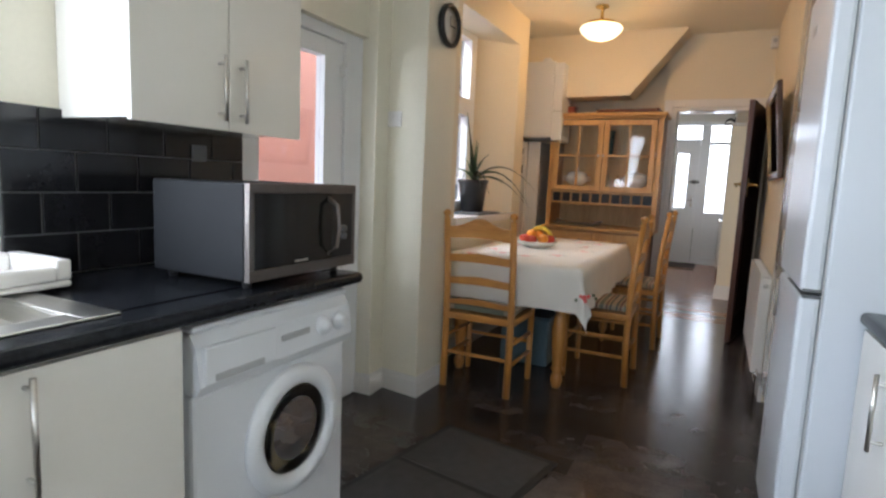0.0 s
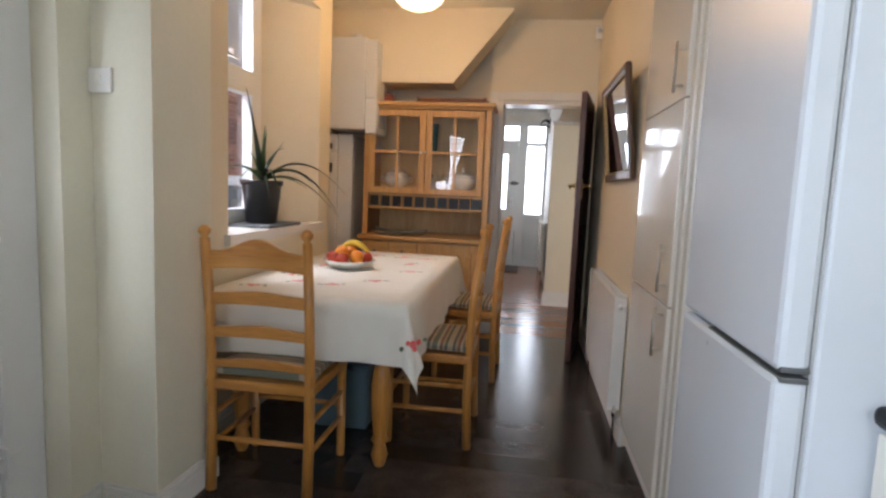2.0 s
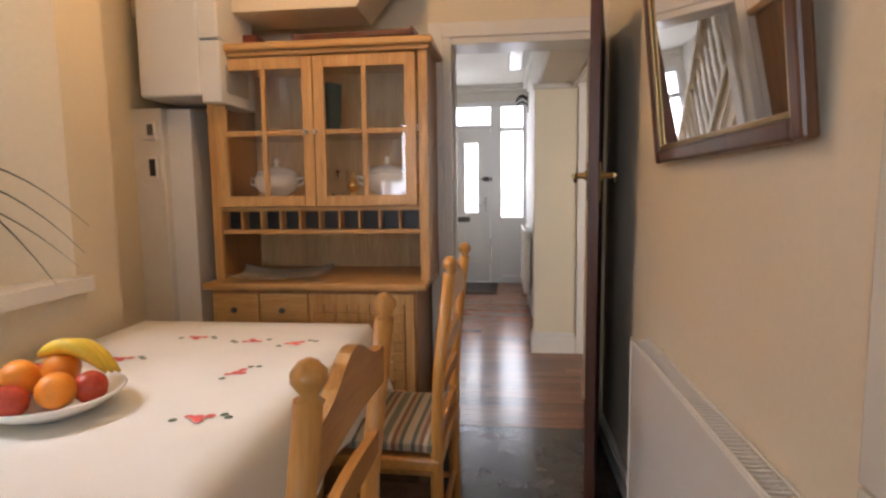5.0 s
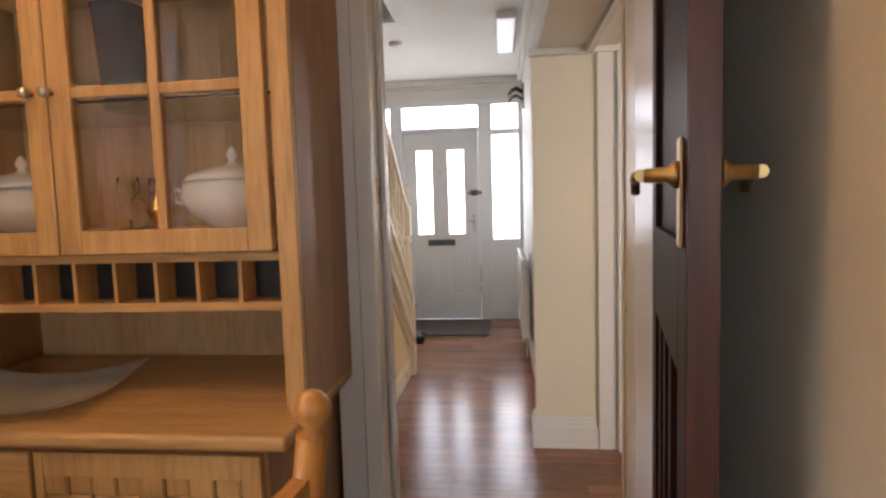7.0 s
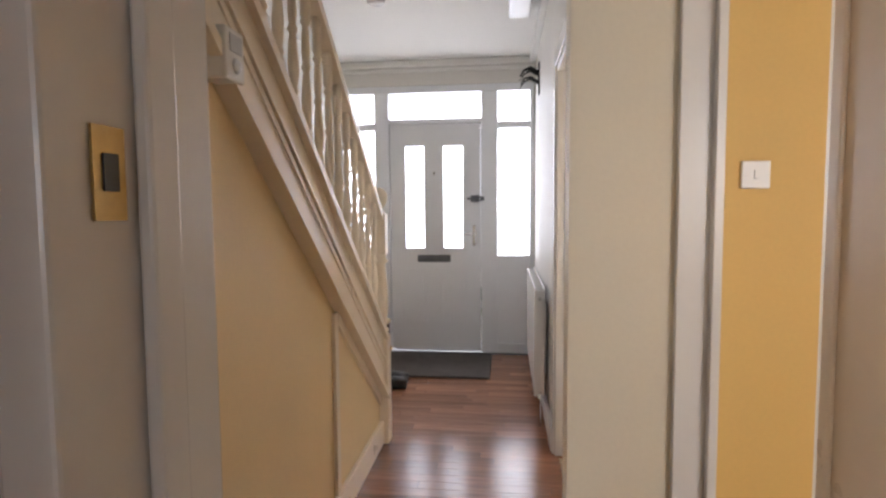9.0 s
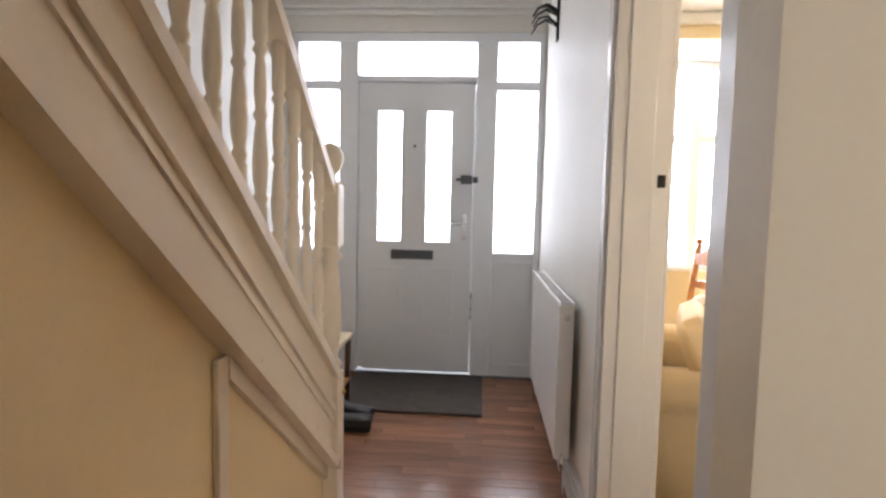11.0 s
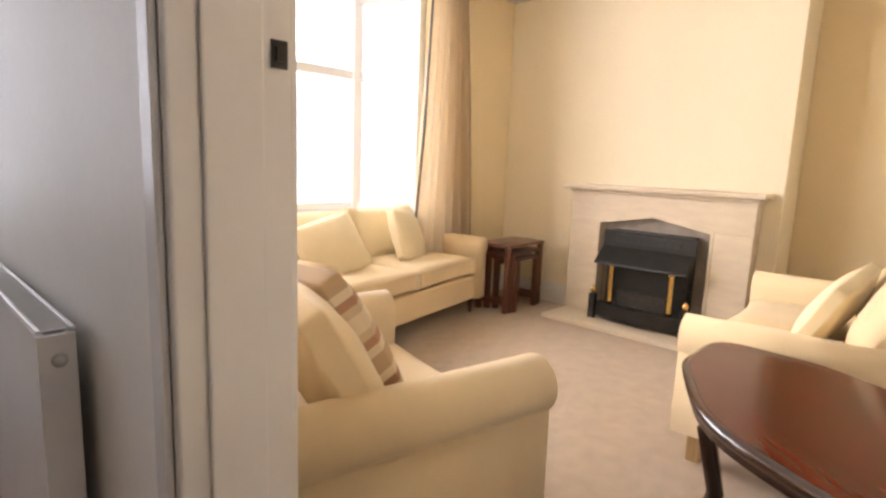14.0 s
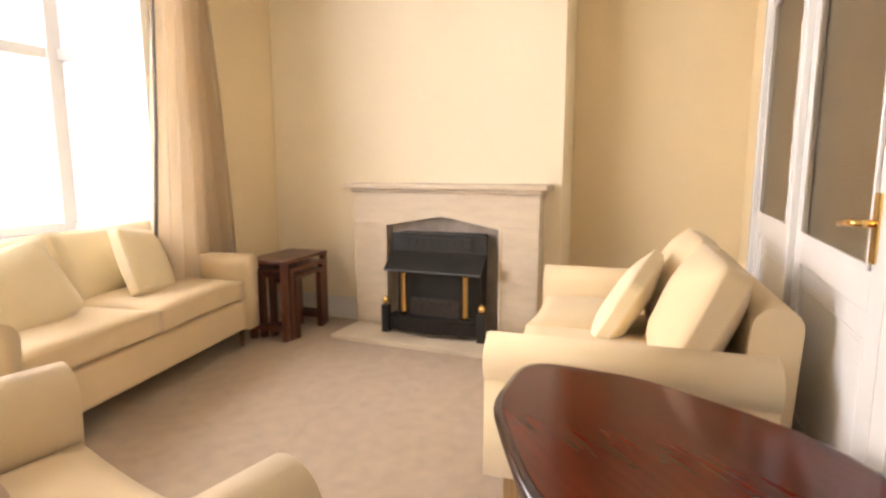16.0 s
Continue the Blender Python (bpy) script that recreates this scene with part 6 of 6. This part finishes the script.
for k, x in enumerate((2.55, 3.17)):
    scatter(x, 7.20 + 0.04 * k, 0.64, 66, 0, 184, 0.60, 0.46, 0.20, "large cream back cushion on the fireside sofa", sofa_cloth, k + 7)
scatter(2.86, 7.44, 0.59, 60, 12, 170, 0.42, 0.40, 0.13, "small cream scatter cushion on the fireside sofa", seed=9)
s3 = sofa("armchair", 1.02, 0.88, 1, "cream armchair with rolled arms by the living room door", 0.635, 0.76, 0.08, backs=False)
s3["category"] = "armchair"
s3.matrix_world = pose(0.905, 8.39, 0.005, 0, 0, 79)
scatter(0.79, 8.235, 0.63, 62, 0, 72, 0.52, 0.46, 0.17, "large cream cushion on the armchair", sofa_cloth, 11)
scatter(0.93, 8.41, 0.64, 62, 6, 80, 0.50, 0.46, 0.17, "tan striped cushion on the armchair", stripe_cushion, 12)

lc = dining_chair("wooden_chair", orange_wood, orange_wood, pbr("brown_seat_cloth", (0.16, 0.08, 0.04), 0.8), "", "varnished orange wood ladder-back chair with ball finials")
lc.matrix_world = pose(0.95, 9.28, 0.005, 0, 0, -90)

fs = thing("fireplace_surround", 4.05, 8.70, 0, 0, "cream limestone fireplace surround with an arched opening and hearth", "fireplace")
B("hearth", stone, fs, (-0.50, -0.69, 0.004, -0.001, 0.66, 0.035), bevel=0.006)
B("mantel_shelf", stone, fs, (-0.21, -0.72, 1.00, -0.001, 0.72, 1.035), (-0.17, -0.68, 0.975, -0.001, 0.68, 1.0), bevel=0.008)
bm = bmesh.new()
for y0, y1 in ((-0.66, -0.40), (0.41, 0.67)):
    box(bm, -0.14, y0, 0.036, -0.001, y1, 0.76, 0.004)
prism(bm, [(-0.66, 0.76), (-0.40, 0.76), (0.0, 0.835), (0.41, 0.76), (0.67, 0.76), (0.67, 0.974), (-0.66, 0.974)], "x", -0.14, -0.001)
part("surround", bm, stone, fs)
bm = bmesh.new()
prism(bm, [(-0.42, 0.745), (-0.40, 0.745), (0.0, 0.820), (0.41, 0.745), (0.43, 0.745), (0.43, 0.772), (0.0, 0.850), (-0.42, 0.772)], "x", -0.147, -0.1405)
box(bm, -0.147, -0.42, 0.036, -0.1405, -0.40, 0.744)
box(bm, -0.147, 0.41, 0.036, -0.1405, 0.43, 0.744)
part("arch_moulding", bm, stone, fs)
B("back_slab", stone_inner, fs, (-0.05, -0.40, 0.036, -0.002, 0.41, 0.835))
fi = thing("gas_fire", 3.80, 8.70, 0.036, 0, "black gas fire with a sloping hood and brass columns", "fire")
bm = bmesh.new()
prism(bm, [(0.17, 0.02), (0.19, 0.67), (0.06, 0.67), (0.06, 0.45), (0.05, 0.02)], "y", -0.30, 0.30)
part("casing", bm, cast_iron, fi)
bm = bmesh.new()
prism(bm, [(0.055, 0.67), (0.05, 0.55), (-0.07, 0.44), (-0.075, 0.425), (0.055, 0.43)], "y", -0.34, 0.34)
part("hood", bm, cast_iron, fi)
bm = bmesh.new()
box(bm, 0.046, -0.24, 0.585, 0.0535, 0.24, 0.645)
for k in range(9):
    box(bm, 0.042, -0.235 + k * 0.055, 0.59, 0.0455, -0.195 + k * 0.055, 0.64, 0.002)
part("vent_grille", bm, black_plastic, fi)
for y in (-0.22, 0.22):
    L("column", brass, fi, [(0.026, 0.13), (0.020, 0.15), (0.020, 0.40), (0.026, 0.42)], -0.02, y, 0, 14, label="polished brass column")
B("fuel_bed", pbr("charred_coals", (0.03, 0.025, 0.022), 0.9, var=0.5, scale=25, bump=1.0, fine=40), fi, (0.0, -0.19, 0.10, 0.045, 0.19, 0.24), bevel=0.02)
bm = bmesh.new()
n_ = 10
prism(bm, [(-0.05 - 0.05 * math.sin(math.pi * k / n_), -0.32 + 0.64 * k / n_) for k in range(n_ + 1)] + [(0.045, 0.32), (0.045, -0.32)], "z", 0.03, 0.125)
part("fender", bm, cast_iron, fi)
for y in (-0.34, 0.34):
    B("fender_post", cast_iron, fi, (-0.075, y - 0.025, 0, -0.025, y + 0.025, 0.19), bevel=0.005)
    L("finial", brass, fi, [(0.012, 0), (0.02, 0.012), (0.024, 0.03), (0.016, 0.048), (0.006, 0.055), (0.002, 0.062)], -0.05, y, 0.191, 12, label="brass ball finial")

nt = thing("nest_of_tables", 3.62, 9.76, 0.005, 4, "nest of dark red-brown wooden side tables", "side table")
for k, (w, d, h) in enumerate(((0.54, 0.36, 0.54), (0.45, 0.32, 0.48), (0.36, 0.28, 0.43))):
    B("tabletop", nest_wood, nt, (-w / 2, -d / 2 - 0.03 * k, h - 0.025, w / 2, d / 2 - 0.05 - 0.03 * k, h), bevel=0.006)
    for x in (-w / 2 + 0.005, w / 2 - 0.045):
        for y in (-d / 2 + 0.005 - 0.03 * k, d / 2 - 0.10 - 0.03 * k):
            B("leg", nest_wood, nt, (x, y, 0, x + 0.04, y + 0.04, h - 0.0255), bevel=0.003)
        B("side_slat", nest_wood, nt, (x + 0.01, -d / 2 + 0.046 - 0.03 * k, 0.06, x + 0.03, d / 2 - 0.101 - 0.03 * k, 0.10), bevel=0.002)
    B("rail", nest_wood, nt, (-w / 2 + 0.046, d / 2 - 0.09 - 0.03 * k, h - 0.075, w / 2 - 0.046, d / 2 - 0.07 - 0.03 * k, h - 0.0255), bevel=0.002)

ct = thing("coffee_table", 1.62, 7.21, 0.005, 43, "polished mahogany oval coffee table with a carved dark edge", "table")


def oval(k, n_, a, b):
    t = 2 * math.pi * k / n_
    r = 1 + 0.035 * math.cos(4 * t) + 0.018 * math.cos(8 * t)
    return (a * r * math.cos(t), b * r * math.sin(t))


bm = bmesh.new()
prism(bm, [oval(k, 64, 0.60, 0.31) for k in range(64)], "z", 0.535, 0.553)
part("tabletop", bm, mahogany, ct)
bm = bmesh.new()
rings = []
for off, z in ((0.0, 0.552), (0.012, 0.550), (0.022, 0.540), (0.018, 0.525), (0.006, 0.515), (0.010, 0.500), (-0.01, 0.492), (-0.06, 0.492)):
    rings.append([bm.verts.new((*oval(k, 64, 0.601 + off, 0.311 + off), z)) for k in range(64)])
for p, q in zip(rings, rings[1:]):
    for k in range(64):
        bm.faces.new((p[k], p[(k + 1) % 64], q[(k + 1) % 64], q[k])).smooth = True
part("carved_rim", bm, mahogany_dark, ct, "dark moulded table rim")
for x in (-0.24, 0.24):
    for s in (-1, 1):
        T("leg", mahogany_dark, ct, [(x * 0.8, s * 0.16, 0.495), (x * 1.05, s * 0.22, 0.40), (x * 0.92, s * 0.19, 0.22), (x * 1.0, s * 0.22, 0.07), (x * 1.15, s * 0.26, 0.018)], 0.032, 12, 0.016, label="carved cabriole leg")
T("stretcher", mahogany_dark, ct, [(-0.23, 0, 0.16), (0, 0, 0.20), (0.23, 0, 0.16)], 0.02, 10)
for x in (-0.225, 0.225):
    T("stretcher", mahogany_dark, ct, [(x, -0.19, 0.18), (x, 0, 0.16), (x, 0.19, 0.18)], 0.018, 10)

cu = thing("curtain", 3.12, 10.06, 0, 0, "cream lined curtain drawn to the side of the bay", "curtain")
bm = bmesh.new()
rows = []
for i in range(19):
    z = 0.30 + (2.40 - 0.30) * i / 18
    f = 1 - i / 18
    row = []
    for j in range(61):
        u = j / 60
        x = -0.16 + 0.34 * u + (u - 0.35) * 0.36 * f - 0.05 * f
        y = (0.035 + 0.012 * f) * math.sin(u * 2 * math.pi * 6.5 + 0.5 * math.sin(3 * f)) + 0.010 * math.sin(17 * u + 4 * f) - 0.02
        row.append(bm.verts.new((x, y, z)))
    rows.append(row)
for p, q in zip(rows, rows[1:]):
    for k in range(60):
        bm.faces.new((p[k], p[k + 1], q[k + 1], q[k])).smooth = True
bmesh.ops.solidify(bm, geom=bm.faces[:], thickness=0.004)
part("cloth", bm, curtain_m, cu)
# grey bars down both edges, added to draw the shade there
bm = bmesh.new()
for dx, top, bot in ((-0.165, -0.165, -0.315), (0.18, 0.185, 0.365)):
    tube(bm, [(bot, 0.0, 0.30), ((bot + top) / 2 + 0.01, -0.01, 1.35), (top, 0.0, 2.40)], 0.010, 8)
part("edge_shade", bm, curtain_edge_shade, cu, "dark grey bars standing in for shade along the curtain edges")
B("curtain_track", gloss_white, cu, (-0.20, -0.03, 2.401, 0.20, 0.02, 2.439), bevel=0.004)

# ---- outside ----
setting("ground", concrete, (-60, -60, -0.30, 60, 90, -0.12), label="grey paved ground outside")
setting("yard_wall_pink", pink_render, (-3.2, -1.0, -0.119, -3.05, 4.6, 4.5), label="pink painted wall across the side passage")
nb = setting("neighbour_wall", mortar, (-4.6, 4.7, -0.119, -4.45, 12.5, 6.5), label="red brick wall of the neighbouring house")
setting("neighbour_ledge", gloss_white, (-4.42, 4.7, 1.18, -4.30, 11.5, 1.32), label="white painted ledge on the brick wall")
setting("neighbour_plinth", grey_dark, (-4.43, 4.7, -0.119, -4.40, 11.5, 1.17), label="dark grey sheet under the ledge")
sky_card = setting("backdrop", glow("overcast_backdrop", (0.95, 0.97, 1.0), 1.7), (-9, 14.0, -0.119, 11, 14.05, 7), label="plain bright overcast sky beyond the front garden")
hedge = bmesh.new()
rng = random.Random(4)
for k in range(1500):
    c = Vector((rng.uniform(-1.2, 1.0), rng.gauss(12.2, 0.2), rng.uniform(-0.1, 1.3) * (0.9 + 0.1 * rng.random())))
    a = Vector((rng.uniform(-1, 1), rng.uniform(-1, 1), rng.uniform(-1, 1))).normalized() * 0.09
    b = a.cross(Vector((rng.random(), rng.random(), rng.random() + 0.1))).normalized() * 0.05
    hedge.faces.new([hedge.verts.new(c + q) for q in (a, b, -a, -b)])
tagged(part("hedge", hedge, hedge_m), "green garden hedge beyond the front path", "hedge", kind="stuff")

# ---- floor and wall pieces ----
floor = bpy.data.objects["floor_bed"]
W_, D_ = 0.46, 0.153
bm = bmesh.new()
box(bm, -W_ / 2 + 0.0004, -D_ / 2 + 0.0004, -0.004, W_ / 2 - 0.0004, D_ / 2 - 0.0004, 0.0)
tile_mesh = bpy.data.meshes.new("floor_tile")
bm.to_mesh(tile_mesh)
bm.free()
tile_mesh.materials.append(floor_vinyl)
for i in range(6):
    for j in range(48):
        o = new("floor_tile", tile_mesh)
        o.parent = floor
        o.location = (-1.49 + i * W_ + (j % 2) * 0.10, 5.32 - D_ * (j + 0.5), 0.0)
hall = bpy.data.objects["floor_hall_bed"]
meshes = []
for ln in (0.62, 0.45, 0.80):
    bm = bmesh.new()
    box(bm, 0.0008, 0.0008, -0.006, ln - 0.0008, 0.0692, 0.0)
    me = bpy.data.meshes.new("floor_board")
    bm.to_mesh(me)
    bm.free()
    me.materials.append(laminate)
    meshes.append((ln, me))
rng = random.Random(11)
for j in range(65):
    y = 5.324 + 0.07 * j
    x = -1.60 - rng.uniform(0, 0.5) if y > 7.9 else -0.72 - rng.uniform(0, 0.3)
    while x < (0.27 if y > 6.7 else 0.60):
        ln, me = rng.choice(meshes)
        o = new("floor_board", me)
        o.parent = hall
        o.location = (x, y, 0)
        x += ln
bm = bmesh.new()
box(bm, 0, 0.004, 0.004, 0.02, 0.211, 0.061, 0.003, 1)
brick_mesh = bpy.data.meshes.new("brick")
bm.to_mesh(brick_mesh)
bm.free()
brick_mesh.materials.append(brick_m)
for r in range(22):
    for k in range(13):
        o = new("brick", brick_mesh)
        o.parent = nb
        o.location = (-4.452, 6.3 + 0.215 * k + (r % 2) * 0.107, 1.33 + 0.065 * r)
